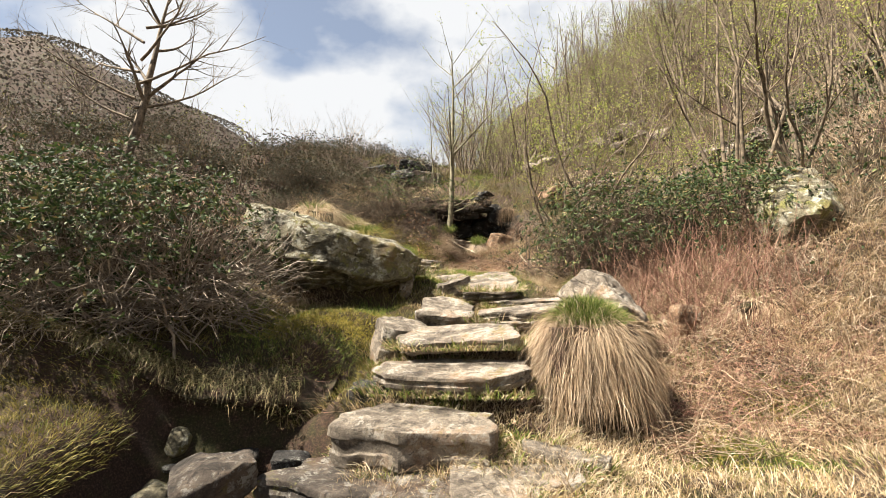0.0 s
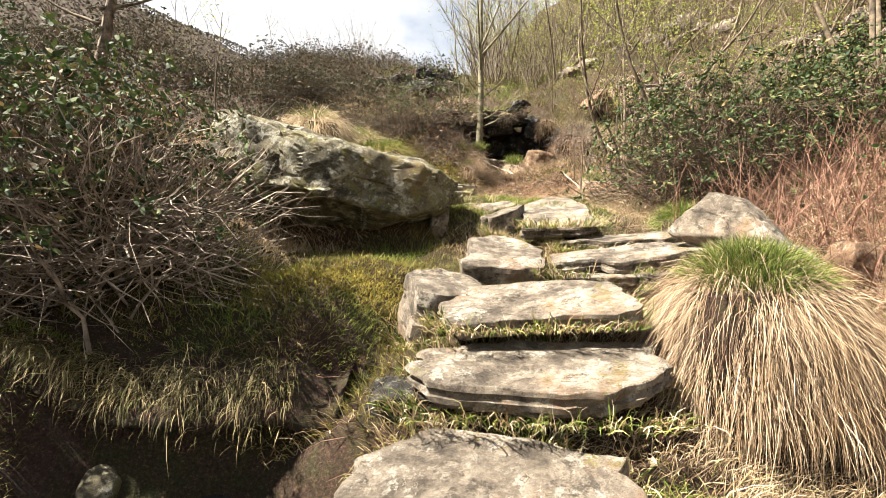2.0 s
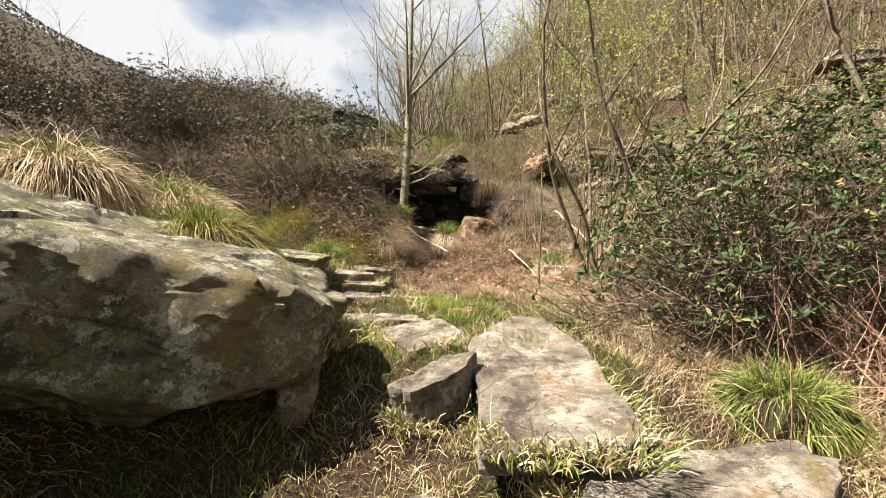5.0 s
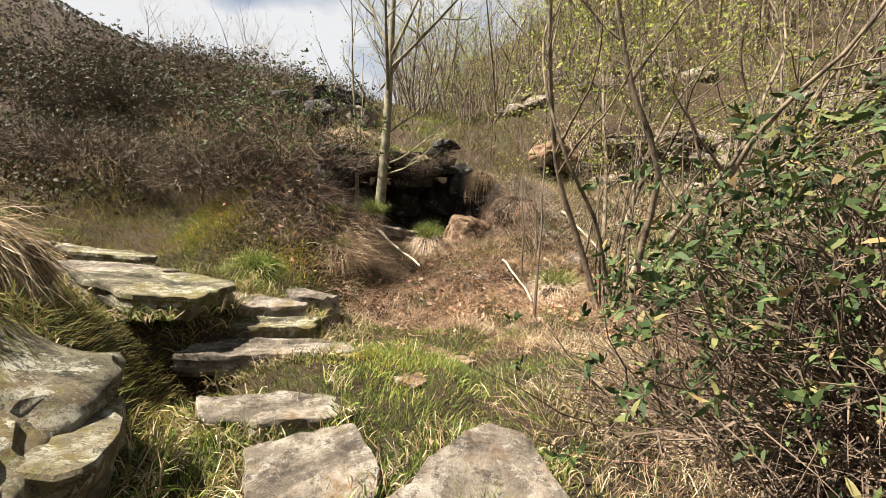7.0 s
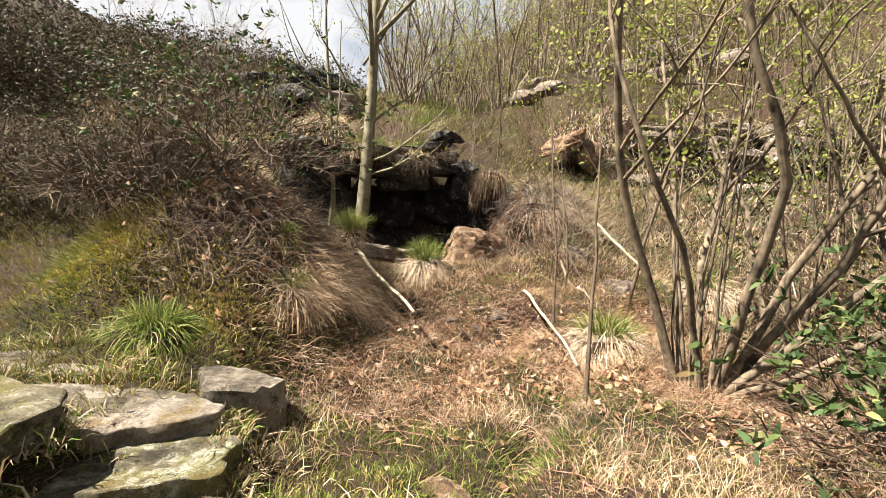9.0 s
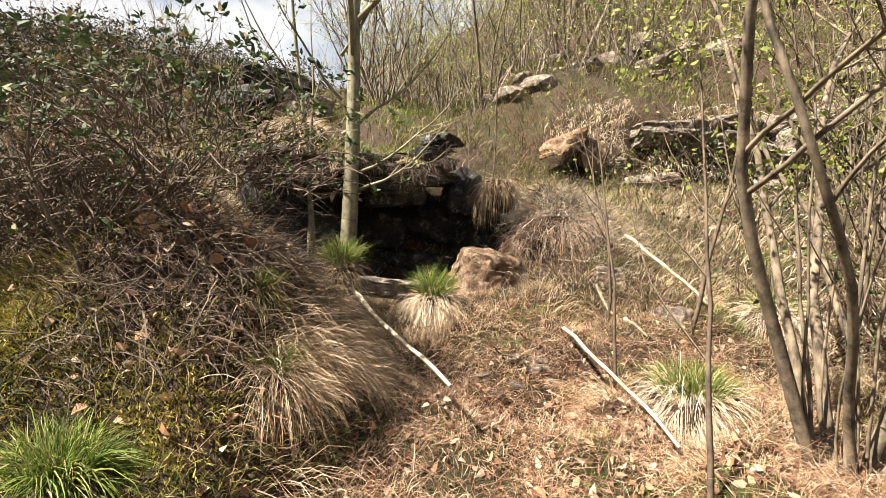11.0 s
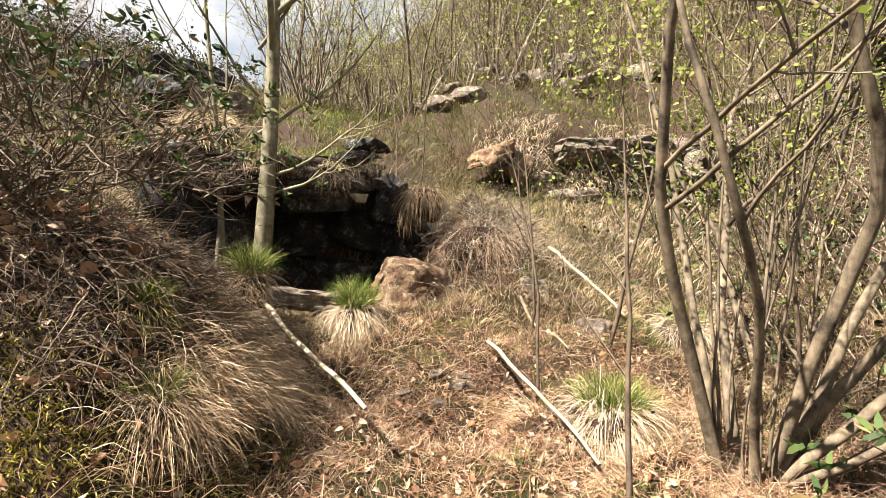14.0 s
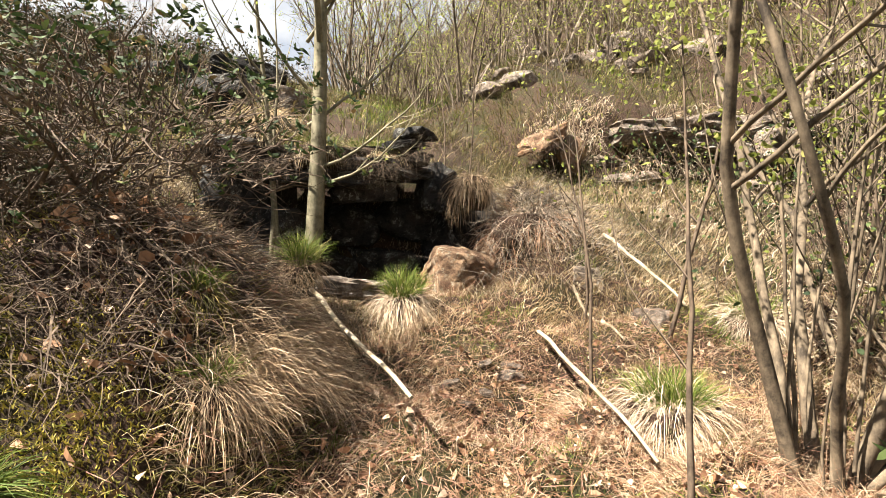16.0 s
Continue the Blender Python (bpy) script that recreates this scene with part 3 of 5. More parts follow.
# the spring hollow: dark back wall, lintel layers, side rocks, shade painted into their colour
HOLLOW = "stones of the spring hollow"
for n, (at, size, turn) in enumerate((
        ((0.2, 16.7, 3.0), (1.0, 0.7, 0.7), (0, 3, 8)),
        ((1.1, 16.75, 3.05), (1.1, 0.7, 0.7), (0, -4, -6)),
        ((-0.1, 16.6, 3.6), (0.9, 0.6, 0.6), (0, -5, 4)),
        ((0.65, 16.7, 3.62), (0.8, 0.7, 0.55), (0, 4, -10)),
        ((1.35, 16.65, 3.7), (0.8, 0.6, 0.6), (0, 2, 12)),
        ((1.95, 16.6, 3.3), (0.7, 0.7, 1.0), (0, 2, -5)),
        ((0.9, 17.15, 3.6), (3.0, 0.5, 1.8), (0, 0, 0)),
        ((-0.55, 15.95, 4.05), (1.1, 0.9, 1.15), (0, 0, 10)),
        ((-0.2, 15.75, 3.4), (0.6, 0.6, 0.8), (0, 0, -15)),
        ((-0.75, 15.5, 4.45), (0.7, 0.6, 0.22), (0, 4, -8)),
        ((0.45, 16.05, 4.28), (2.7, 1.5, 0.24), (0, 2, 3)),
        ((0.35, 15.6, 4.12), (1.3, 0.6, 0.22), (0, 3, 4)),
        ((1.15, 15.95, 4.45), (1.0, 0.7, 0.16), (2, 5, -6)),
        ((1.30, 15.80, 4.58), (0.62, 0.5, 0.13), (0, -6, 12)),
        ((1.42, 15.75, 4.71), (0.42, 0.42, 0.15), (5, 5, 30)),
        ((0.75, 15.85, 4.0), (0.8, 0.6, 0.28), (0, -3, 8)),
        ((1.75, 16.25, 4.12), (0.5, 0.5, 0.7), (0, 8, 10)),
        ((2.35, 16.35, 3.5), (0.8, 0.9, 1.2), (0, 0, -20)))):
    stone("rock", at, size, turn, M_DARKROCK, 80 + n, "dark wet layered rock of the spring hollow, with shade in its colour", "rock", HOLLOW, cuts=8, boxy=.3, rough=.05, strata=.12)
stone("boulder", (1.88, 15.1, 2.98), (1.0, 0.7, 0.68), (0, 6, 12), M_REDROCK, 93, "brown humped boulder in front of the hollow", "boulder", cuts=16, boxy=.6, sub=5)
stone("rock", (0.62, 14.55, 2.93), (1.25, 0.35, 0.2), (0, 6, 6), M_LEDGE, 94, "long flat stone at the lip of the hollow", cuts=6, boxy=.4)

# wet stones on the brook bed
bed = random.Random(12)
for n in range(16):
    x, y = bed.uniform(-2.5, -1.1), bed.uniform(3.4, 4.6)
    s = bed.uniform(0.14, 0.42)
    stone("rock", (x, y, float(height(x, y)) + 0.02), (s, s * bed.uniform(.6, .9), s * bed.uniform(.4, .7)), (bed.uniform(-8, 8), bed.uniform(-8, 8), bed.uniform(0, 180)), M_DARKROCK if n % 3 else M_BOULDER, 400 + n, "dark wet stone on the brook bed", "rock", "stones of the brook bed", cuts=16, boxy=.6, sub=3)

# the broken ledge above the slope
for n, (at, size, turn) in enumerate((
        ((4.0, 18.0, 4.95), (0.9, 0.7, 0.28), (0, -24, 10)),
        ((4.45, 17.95, 4.65), (0.5, 0.35, 0.6), (0, 30, 0)))):
    stone("rock", (at[0], at[1] - 0.45, at[2] + 0.22), size, turn, M_REDROCK, 110 + n, "tilted orange-brown slab above the hollow", "rock", "rocks of the ledge", cuts=9, boxy=.4, strata=.13)


def ledge_y(x):
    return float(np.interp(x, (3.5, 8, 12, 16), (18.0, 17.4, 15.4, 12.5)))


strata_rng = random.Random(33)
for layer in range(4):
    x = 4.5 + 0.25 * layer + strata_rng.uniform(0, 0.5)
    while x < 15.0:
        wide = strata_rng.uniform(0.55, 1.7)
        mid_x = x + wide / 2
        y = ledge_y(mid_x)
        slope_turn = math.degrees(math.atan2(ledge_y(mid_x + 0.5) - ledge_y(mid_x - 0.5), 1.0))
        inset = (0.0, 0.42, -0.05, 0.25)[layer] + strata_rng.uniform(-0.2, 0.2)
        thick = (0.5, 0.34, 0.5, 0.42)[layer] * strata_rng.uniform(0.75, 1.25)
        z = float(height(mid_x, y - 0.55)) + (0.15, 0.56, 0.95, 1.35)[layer] + strata_rng.uniform(-0.06, 0.06)
        if strata_rng.random() < (0.9, 0.9, 0.8, 0.5)[layer]:
            stone("rock", (mid_x, y + inset, z), (wide * 1.12, 1.1, thick), (strata_rng.uniform(-4, 4), strata_rng.uniform(-4, 3), slope_turn + strata_rng.uniform(-9, 9)), M_LEDGE, 112 + int(mid_x * 7) + layer * 131, "weathered brown ledge rock in layers on the slope", "rock", "rocks of the ledge", cuts=8, boxy=.35, rough=.06, strata=.1)
        x += wide * strata_rng.uniform(0.85, 1.1)

# mossy rocks breaking through the slope above the hollow
for n in range(16):
    x, y = strata_rng.uniform(3.6, 9.5), strata_rng.uniform(19.4, 22.5)
    size = strata_rng.uniform(0.35, 1.0)
    stone("rock", (x, y, float(height(x, y)) - 0.04), (size * 1.4, size, size * 0.6), (strata_rng.uniform(-10, 10), strata_rng.uniform(-12, 12), strata_rng.uniform(0, 180)), M_LEDGE, 700 + n, "mossy brown rock breaking through the upper slope", "rock", "rocks of the upper slope", cuts=9, boxy=.4, sub=3)

# loose pale stones in the litter below the hollow
for n in range(9):
    x, y = 1.25 + 0.62 * bed.random(), 13.25 + 0.4 * bed.random()
    s = bed.uniform(0.10, 0.2)
    stone("rock", (x, y, float(height(x, y)) + 0.05), (s, s * 0.7, s * 0.4), (bed.uniform(-15, 15), bed.uniform(-15, 15), bed.uniform(0, 180)), M_LEDGE, 450 + n, "small pale broken stone in the leaf litter", "rock", "loose stones below the hollow", cuts=10, boxy=.4, sub=3)
stone("rock", (3.38, 13.95, 2.55), (0.46, 0.4, 0.34), (0, 8, 20), M_LEDGE, 462, "rounded pale rock on the slope", cuts=12, boxy=.9, sub=4)
stone("rock", (3.0, 14.5, 2.85), (0.34, 0.32, 0.5), (4, 6, -15), M_LEDGE, 463, "upright brown rock on the slope", cuts=9, boxy=.4, sub=4)
stone("rock", (1.0, 10.85, 1.76), (0.62, 0.2, 0.08), (3, 4, -50), M_REDROCK, 464, "narrow flat brown stone in the grass", cuts=8, boxy=.4, sub=4)

# far crag on the skyline
crag = new("crag", rock_mesh("crag", (34, 24, 13), M_CLIFF, 140, cuts=14, boxy=.5, rough=.06, sub=5, strata=2.0))
crag.matrix_world = pose(-100, 126, 51, 0, 4, 20)
tagged(crag, "grey cliff crag on the distant hilltop", "cliff")


# ---- plants: builders ----
def unit(v):
    return v / np.maximum(np.linalg.norm(v, axis=-1, keepdims=True), 1e-9)


def downhill(x, y):
    e = 0.12
    return -np.stack([(height(x + e, y) - height(x - e, y)) / (2 * e), (height(x, y + e) - height(x, y - e)) / (2 * e), 0 * np.asarray(x)], -1)


def blade_arrays(p, lean, length, width, droop, spread=0.5, stiff=1.0, segs=2):
    """Grass blades rooted at p, leaning along lean and bending over by their weight."""
    n = len(p)
    d = unit(np.array((0, 0, stiff)) + lean + rng.normal(0, spread, (n, 3)) * (1, 1, 0.3))
    L = (length * rng.uniform(0.45, 1.3, n))[:, None] / segs
    side = unit(np.cross(d, rng.normal(size=(n, 3)))) * (width * rng.uniform(0.6, 1.3, n))[:, None]
    sag = droop * rng.uniform(0.5, 1.4, n)[:, None] * np.array((0, 0, -1.0))
    q, out = p, []
    for k in range(segs):
        thin = 1 - 0.35 * k / segs
        out += [q - side * thin, q + side * thin]
        q = q + d * L
        d = unit(d + sag * (1.6 / segs) * (k + 1) + rng.normal(0, 0.12, (n, 3)))
    out.append(q)
    tri = []
    for k in range(segs - 1):
        tri += [(2 * k, 2 * k + 1, 2 * k + 3), (2 * k, 2 * k + 3, 2 * k + 2)]
    tri.append((2 * segs - 2, 2 * segs - 1, 2 * segs))
    return np.stack(out, 1).reshape(-1, 3), (np.arange(n)[:, None, None] * (2 * segs + 1) + np.array(tri)).reshape(-1, 3)


def leaf_arrays(p, d, length, width, curl=0.25):
    """Pointed oval leaves of four triangles, from p along d."""
    n = len(p)
    d = unit(d)
    L = (length * rng.uniform(0.6, 1.2, n))[:, None]
    s = unit(np.cross(d, rng.normal(size=(n, 3))))
    up = np.cross(s, d)
    W = L * (width / length) * 0.5
    a, b = p + d * L * 0.32, p + d * L * 0.7 - up * L * curl * 0.3
    tip = p + d * L - up * L * curl
    verts = np.stack([p, a + s * W + up * W * .3, a - s * W + up * W * .3, b + s * W * .85, b - s * W * .85, tip], 1)
    tri = np.array(((0, 1, 2), (1, 3, 4), (1, 4, 2), (3, 5, 4)))
    return verts.reshape(-1, 3), (np.arange(n)[:, None, None] * 6 + tri).reshape(-1, 3)


def sprig_arrays(p, d, length, radius, bend=0.35, rings=4, pull=(0, 0, 0.0)):
    """Thin curved three-sided twigs from p along d."""
    n = len(p)
    d = unit(d)
    step = (length * rng.uniform(0.5, 1.3, n) / (rings - 1))[:, None]
    rad = (radius * rng.uniform(0.6, 1.4, n))[:, None]
    side = unit(np.cross(d, rng.normal(size=(n, 3))))
    up = np.cross(d, side)
    out, q = [], p.copy()
    for k in range(rings):
        r = rad * (1 - 0.8 * k / (rings - 1))
        for a in (0.0, 2.094, 4.189):
            out.append(q + (side * math.cos(a) + up * math.sin(a)) * r)
        d = unit(d + rng.normal(0, bend, (n, 3)) + np.array(pull))
        q = q + d * step
    verts = np.stack(out, 1)
    face = [(3 * k + a, 3 * k + (a + 1) % 3, 3 * k + 3 + (a + 1) % 3, 3 * k + 3 + a) for k in range(rings - 1) for a in range(3)]
    return verts.reshape(-1, 3), (np.arange(n)[:, None, None] * (3 * rings) + np.array(face)).reshape(-1, 4), q


def joined(pieces):
    verts, faces, base = [], [], 0
    for v, f in pieces:
        verts.append(v)
        faces.append(f + base)
        base += len(v)
    return np.concatenate(verts), np.concatenate(faces)


class Wood:
    """Grows branches as tapered tubes and keeps the twig ends for buds."""

    def __init__(self, seed, bend=0.16, rise=0.10):
        self.r, self.v, self.f, self.count, self.ends = np.random.default_rng(seed), [], [], 0, []
        self.bend, self.rise = bend, rise

    def tube(self, pts, radii, sides):
        pts = np.array(pts)
        t = unit(np.gradient(pts, axis=0))
        s = unit(np.cross(t, (0.31, 0.87, 0.38)))
        u = np.cross(t, s)
        a = np.arange(sides) * 2 * math.pi / sides
        ring = pts[:, None] + radii[:, None, None] * (s[:, None] * np.cos(a)[None, :, None] + u[:, None] * np.sin(a)[None, :, None])
        i = np.arange(len(pts) * sides).reshape(len(pts), sides)
        j = np.roll(i, -1, 1)
        self.v.append(ring.reshape(-1, 3))
        self.f.append(np.stack([i[:-1], j[:-1], j[1:], i[1:]], -1).reshape(-1, 4) + self.count)
        self.count += ring.size // 3

    def grow(self, at, way, length, radius, level, kids=(7, 6, 4), steps=7, taper=0.75):
        at, way = np.array(at, float), unit(np.array(way, float))
        pts, ways = [at], [way]
        for k in range(steps):
            way = unit(way + self.r.normal(0, self.bend, 3) + np.array((0, 0, self.rise)))
            at = at + way * length / steps
            pts.append(at)
            ways.append(way)
        radii = radius * (1 - taper * np.linspace(0, 1, steps + 1))
        self.tube(pts, radii, 7 if radius > 0.035 else 5 if radius > 0.012 else 3)
        self.ends.append((pts[-1], way))
        if level <= 0:
            for k in range(2, steps):
                self.ends.append((pts[k], ways[k]))
            return
        count = kids[-level] if level <= len(kids) else kids[0]
        for k in range(count):
            s = self.r.uniform(0.3, 0.97) * steps
            i = int(s)
            start = pts[i] + (pts[i + 1] - pts[i]) * (s - i)
            side = unit(np.cross(ways[i], self.r.normal(size=3)))
            out = ways[i] * self.r.uniform(0.45, 0.9) + side * self.r.uniform(0.5, 0.9)
            self.grow(start, out, length * self.r.uniform(0.32, 0.55) * (1.15 - 0.5 * s / steps), max(radii[i] * 0.55, 0.0022), level - 1, kids, max(4, steps - 2), taper)

    def mesh(self, name, mat):
        return arrays_mesh(name, np.concatenate(self.v), np.concatenate(self.f), mat, True)


def bud_mesh(wood, mat, per, size, scatter=0.03, name="buds"):
    ends = np.repeat(np.array([e[0] for e in wood.ends]), per, 0)
    ways = np.repeat(np.array([e[1] for e in wood.ends]), per, 0)
    p = ends + rng.normal(0, scatter, ends.shape)
    v, f = leaf_arrays(p, ways * 0.5 + rng.normal(0, 0.7, ways.shape), size, size * 0.55)
    return arrays_mesh(name, v, f, mat)


def stuff(name, me, label, category):
    return tagged(new(name, me), label, category, kind="stuff")


def on_ground(x, y, lift=0.0):
    return np.stack([x, y, height(x, y) + lift], -1)


# ---- turf ----
def scatter(n, x0, x1, y0, y1):
    return rng.uniform(x0, x1, n), rng.uniform(y0, y1, n)


def off_brook(x, y):
    return ~((x < -0.95) & (x > -2.75) & (y < 4.72))


def path_green(x, y):
    """Where the turf is green: the grassy landing, the brook's banks and odd patches."""
    g = 1.1 * bell(x, y, 0.5, 9.9, 1.0, 1.5) + 0.1 * bell(x, y, -1.5, 5.8, 1.3, 0.8) + 0.25 * bell(x, y, -1.3, 6.6, 1.0, 0.5) + 0.7 * bell(x, y, 0.6, 7.9, 0.6, 0.6) + 0.6 * bell(x, y, 1.3, 7.9, 0.5, 0.5)
    g = g + 0.55 * bell(x, y, -2.6, 10.8, 1.4, 1.2) + 0.9 * bell(x, y, 2.5, 4.15, 0.6, 0.3) + 0.8 * bell(x, y, 3.5, 4.9, 0.5, 0.3) + 0.7 * bell(x, y, 3.3, 5.9, 0.4, 0.3) + 0.6 * bell(x, y, 0.9, 11.3, 0.9, 0.35) + 0.9 * bell(x, y, 3.6, 13.7, 0.7, 0.25) + 0.7 * bell(x, y, 5.0, 14.6, 0.6, 0.3) + 0.6 * bell(x, y, 2.0, 14.2, 0.25, 0.15) + 0.5 * bell(x, y, 3.9, 12.6, 0.3, 0.3) + 0.4 * bell(x, y, -3, 4.9, 1.6, .8)
    return g + 0.7 * (value_noise(x * 1.7, y * 1.7, 21) - 0.55) + 0.42 * ramp01(0.66, 0.8, value_noise(x * 2.6, y * 2.6, 171))


def litter_amount(x, y):
    return 1.0 * bell(x, y, 1.6, 13.0, 2.0, 1.6) + 0.8 * bell(x, y, 3.8, 10.5, 1.6, 2.5) + 0.5 * bell(x, y, 3.4, 5.8, 1.6, 1.4) + 0.5 * (value_noise(x * 1.2, y * 1.2, 31) - 0.5)


x, y = scatter(430000, -5.0, 6.5, 2.8, 17.0)
keep = rng.uniform(size=len(x)) < np.interp(np.hypot(x, y - 8), (4, 9), (1, 0.45))
keep &= off_brook(x, y)
x, y = x[keep], y[keep]
green, dry = path_green(x, y), litter_amount(x, y)
kind = np.where(green + rng.normal(0, 0.16, len(x)) > 0.42, 1, 0)
# the bells at (-3.7, 3.7) and (-0.85, 8.9) paint shade as darker turf
olive = 1.2 * bell(x, y, -1.0, 6.4, 1.1, 0.9) + 1.0 * bell(x, y, -3.3, 12.7, 1.8, 1.4) + 1.2 * bell(x, y, -3.7, 3.7, 1.3, 0.9) + 0.8 * bell(x, y, -0.8, 12.5, 0.9, 0.7) + 1.1 * bell(x, y, -1.9, 11.3, 1.7, 1.3) + 0.8 * bell(x, y, -2.6, 5.4, 2.2, 1.1) + 1.2 * bell(x, y, -0.85, 8.9, 0.7, 1.2) + 0.5 * (value_noise(x * 1.4, y * 1.4, 23) - 0.4)
kind = np.where((kind == 0) & (olive + rng.normal(0, 0.15, len(x)) > 0.4), 3, kind)
knoll = bell(x, y, -0.95, 13.0, 1.3, 0.95) > 0.3
brushy = (bell(x, y, -0.55, 13.05, 0.75, 0.8) > 0.4) & (rng.uniform(size=len(x)) < 0.8 * ramp01(0.36, 0.5, value_noise(x * 2.7, y * 2.7, 145)))
kind = np.where(knoll & (kind == 0), 3, kind)
kind = np.where((kind == 0) & (dry + rng.normal(0, 0.2, len(x)) > 0.45), 2, kind)
thin = (kind == 2) & (value_noise(x * 3.1, y * 3.1, 43) + 0.4 * value_noise(x * 9, y * 9, 44) < rng.normal(0.55, 0.1, len(x)))
thin |= brushy
x, y, kind = x[~thin], y[~thin], kind[~thin]
slope = downhill(x, y)
steep = np.linalg.norm(slope, axis=-1)
lean = unit(slope) * np.clip(steep * 1.1, 0, 1.6)[:, None]
for code, name, mat, size, wide, bend, label in (
        (1, "green_grass", M_GREEN, 0.085, 0.0024, 0.45, "short green spring grass on the path and banks"),
        (2, "flattened_grass", M_SEDGE, 0.19, 0.0022, 0.95, "bleached dead grass lying flat among leaves"),
        (3, "olive_grass", M_MOSSGRASS, 0.09, 0.0024, 0.6, "short olive grass and moss on the banks, also painting shade in two spots"),
        (0, "dry_grass", M_STRAW, 0.15, 0.0024, 0.75, "dry straw-coloured grass covering the slope")):
    s = np.nonzero(kind == code)[0]
    grow = size * (1 + 0.35 * np.clip(steep[s], 0, 1.2)) * (0.6 + 0.8 * value_noise(x[s] * 2.1, y[s] * 2.1, 41))
    v, f = blade_arrays(on_ground(x[s], y[s], -0.01), lean[s] + rng.normal(0, 0.25, (len(s), 3)) * (code == 2) * 3, grow, wide, bend, 0.5)
    stuff(name, arrays_mesh(name, v, f, mat), label, "grass")

# thinner grass running out round the walked ground
x, y = scatter(70000, -10, 10.5, -4.5, 12.5)
s = ~((x > -4.9) & (x < 6.4) & (y > 2.9)) & off_brook(x, y) & (value_noise(x * 0.8, y * 0.8, 46) + rng.normal(0, 0.2, len(x)) > 0.35)
x, y = x[s], y[s]
v, f = blade_arrays(on_ground(x, y, -0.01), unit(downhill(x, y)) * 0.4, np.full(len(x), 0.19), 0.006, 0.7, 0.5)
stuff("dry_grass", arrays_mesh("dry_grass", v, f, M_STRAW), "dry grass thinning out down the slope", "grass")

# olive moss turf under the dry grass
x, y = scatter(90000, -4.5, 5.0, 3.2, 16.0)
s = off_brook(x, y) & (rng.uniform(size=len(x)) < 0.25 + 0.9 * ramp01(0.45, 0.6, value_noise(x * 1.9, y * 1.9, 51)))
x, y = x[s], y[s]
v, f = blade_arrays(on_ground(x, y, -0.005), unit(downhill(x, y)) * 0.3, np.full(len(x), 0.05), 0.003, 0.3, 0.7)
stuff("moss", arrays_mesh("moss", v, f, M_MOSSGRASS), "olive-green moss and short turf on the ground", "moss")

# bright cushions of moss on the mound, the bank and the side slope
pads = []
for cx, cy, r, n in ((-1.75, 12.5, 0.2, 2600), (-1.35, 12.35, 0.16, 1800), (-0.75, 12.2, 0.22, 2200), (2.4, 4.35, 0.25, 2200), (3.3, 5.0, 0.25, 2000), (-1.15, 6.2, 0.3, 2600), (-1.9, 6.1, 0.3, 2400), (0.3, 10.4, 0.3, 2200)):
    pads.append(np.stack([rng.normal(cx, r, n), rng.normal(cy, r * 0.8, n)], -1))
pads = np.concatenate(pads)
v, f = blade_arrays(on_ground(pads[:, 0], pads[:, 1], 0.01), np.zeros((len(pads), 3)), np.full(len(pads), 0.035), 0.004, 0.2, 0.8)
stuff("moss", arrays_mesh("moss", v, f, M_YELLOWMOSS), "yellow-green moss cushions on the banks", "moss")

# coarse grass of the far slopes
x, y = scatter(60000, -22, 26, 15.5, 42)
s = ~((x > -1.2) & (x < 2.6) & (y < 17.0))
x, y = x[s], y[s]
v, f = blade_arrays(on_ground(x, y, -0.02), unit(downhill(x, y)) * 0.5, np.full(len(x), 0.3), 0.009, 0.7, 0.5)
stuff("hill_grass", arrays_mesh("hill_grass", v, f, M_HILLGRASS), "coarse dry grass on the upper slopes", "grass")
x, y = scatter(75000, -3.5, 13, 16.4, 24)
s = ~((x > -1.2) & (x < 2.4) & (y < 16.9)) & (value_noise(x * 1.6, y * 1.6, 131) + rng.normal(0, 0.12, len(x)) > 0.36)
x, y = x[s], y[s]
tone = value_noise(x * 0.9, y * 0.9, 133) + rng.normal(0, 0.1, len(x)) + 0.5 * bell(x, y, 7.0, 16.9, 2.5, 0.5)
for s, name, mat, size, label in ((tone < 0.56, "dry_grass", M_HILLGRASS, 0.26, "straw grass on the slope above the hollow"), (tone >= 0.56, "green_grass", M_GREEN, 0.15, "patches of green grass on the slope above the hollow")):
    clump = 0.5 + 1.0 * value_noise(x[s] * 3.5, y[s] * 3.5, 135)
    v, f = blade_arrays(on_ground(x[s], y[s], -0.02), unit(downhill(x[s], y[s])) * 0.6, size * clump, 0.0045, 0.8, 0.5)
    stuff(name, arrays_mesh(name, v, f, mat), label, "grass")
n = 7000
x = rng.uniform(4.0, 15.0, n)
y = np.interp(x, (3.5, 8, 12, 16), (18.0, 17.4, 15.4, 12.5)) + rng.normal(0.12, 0.16, n)
s = value_noise(x * 2.4, y * 2.4, 137) > 0.42
v, f = blade_arrays(on_ground(x[s], y[s], 0.05), np.array((-0.2, -0.9, 0.0)) * np.ones((int(s.sum()), 1)), np.full(int(s.sum()), 0.42), 0.0045, 0.9, 0.35, 0.5, 4)
stuff("hanging_grass", arrays_mesh("hanging_grass", v, f, M_PALE), "bleached grass hanging over the ledge", "grass")
x, y = scatter(16000, 4.5, 16, 5, 17)
v, f = blade_arrays(on_ground(x, y, -0.02), unit(downhill(x, y)) * 0.6, np.full(len(x), 0.32), 0.006, 0.8, 0.5)
stuff("hill_grass", arrays_mesh("hill_grass", v, f, M_PALE), "bleached grass on the steep side slope", "grass")

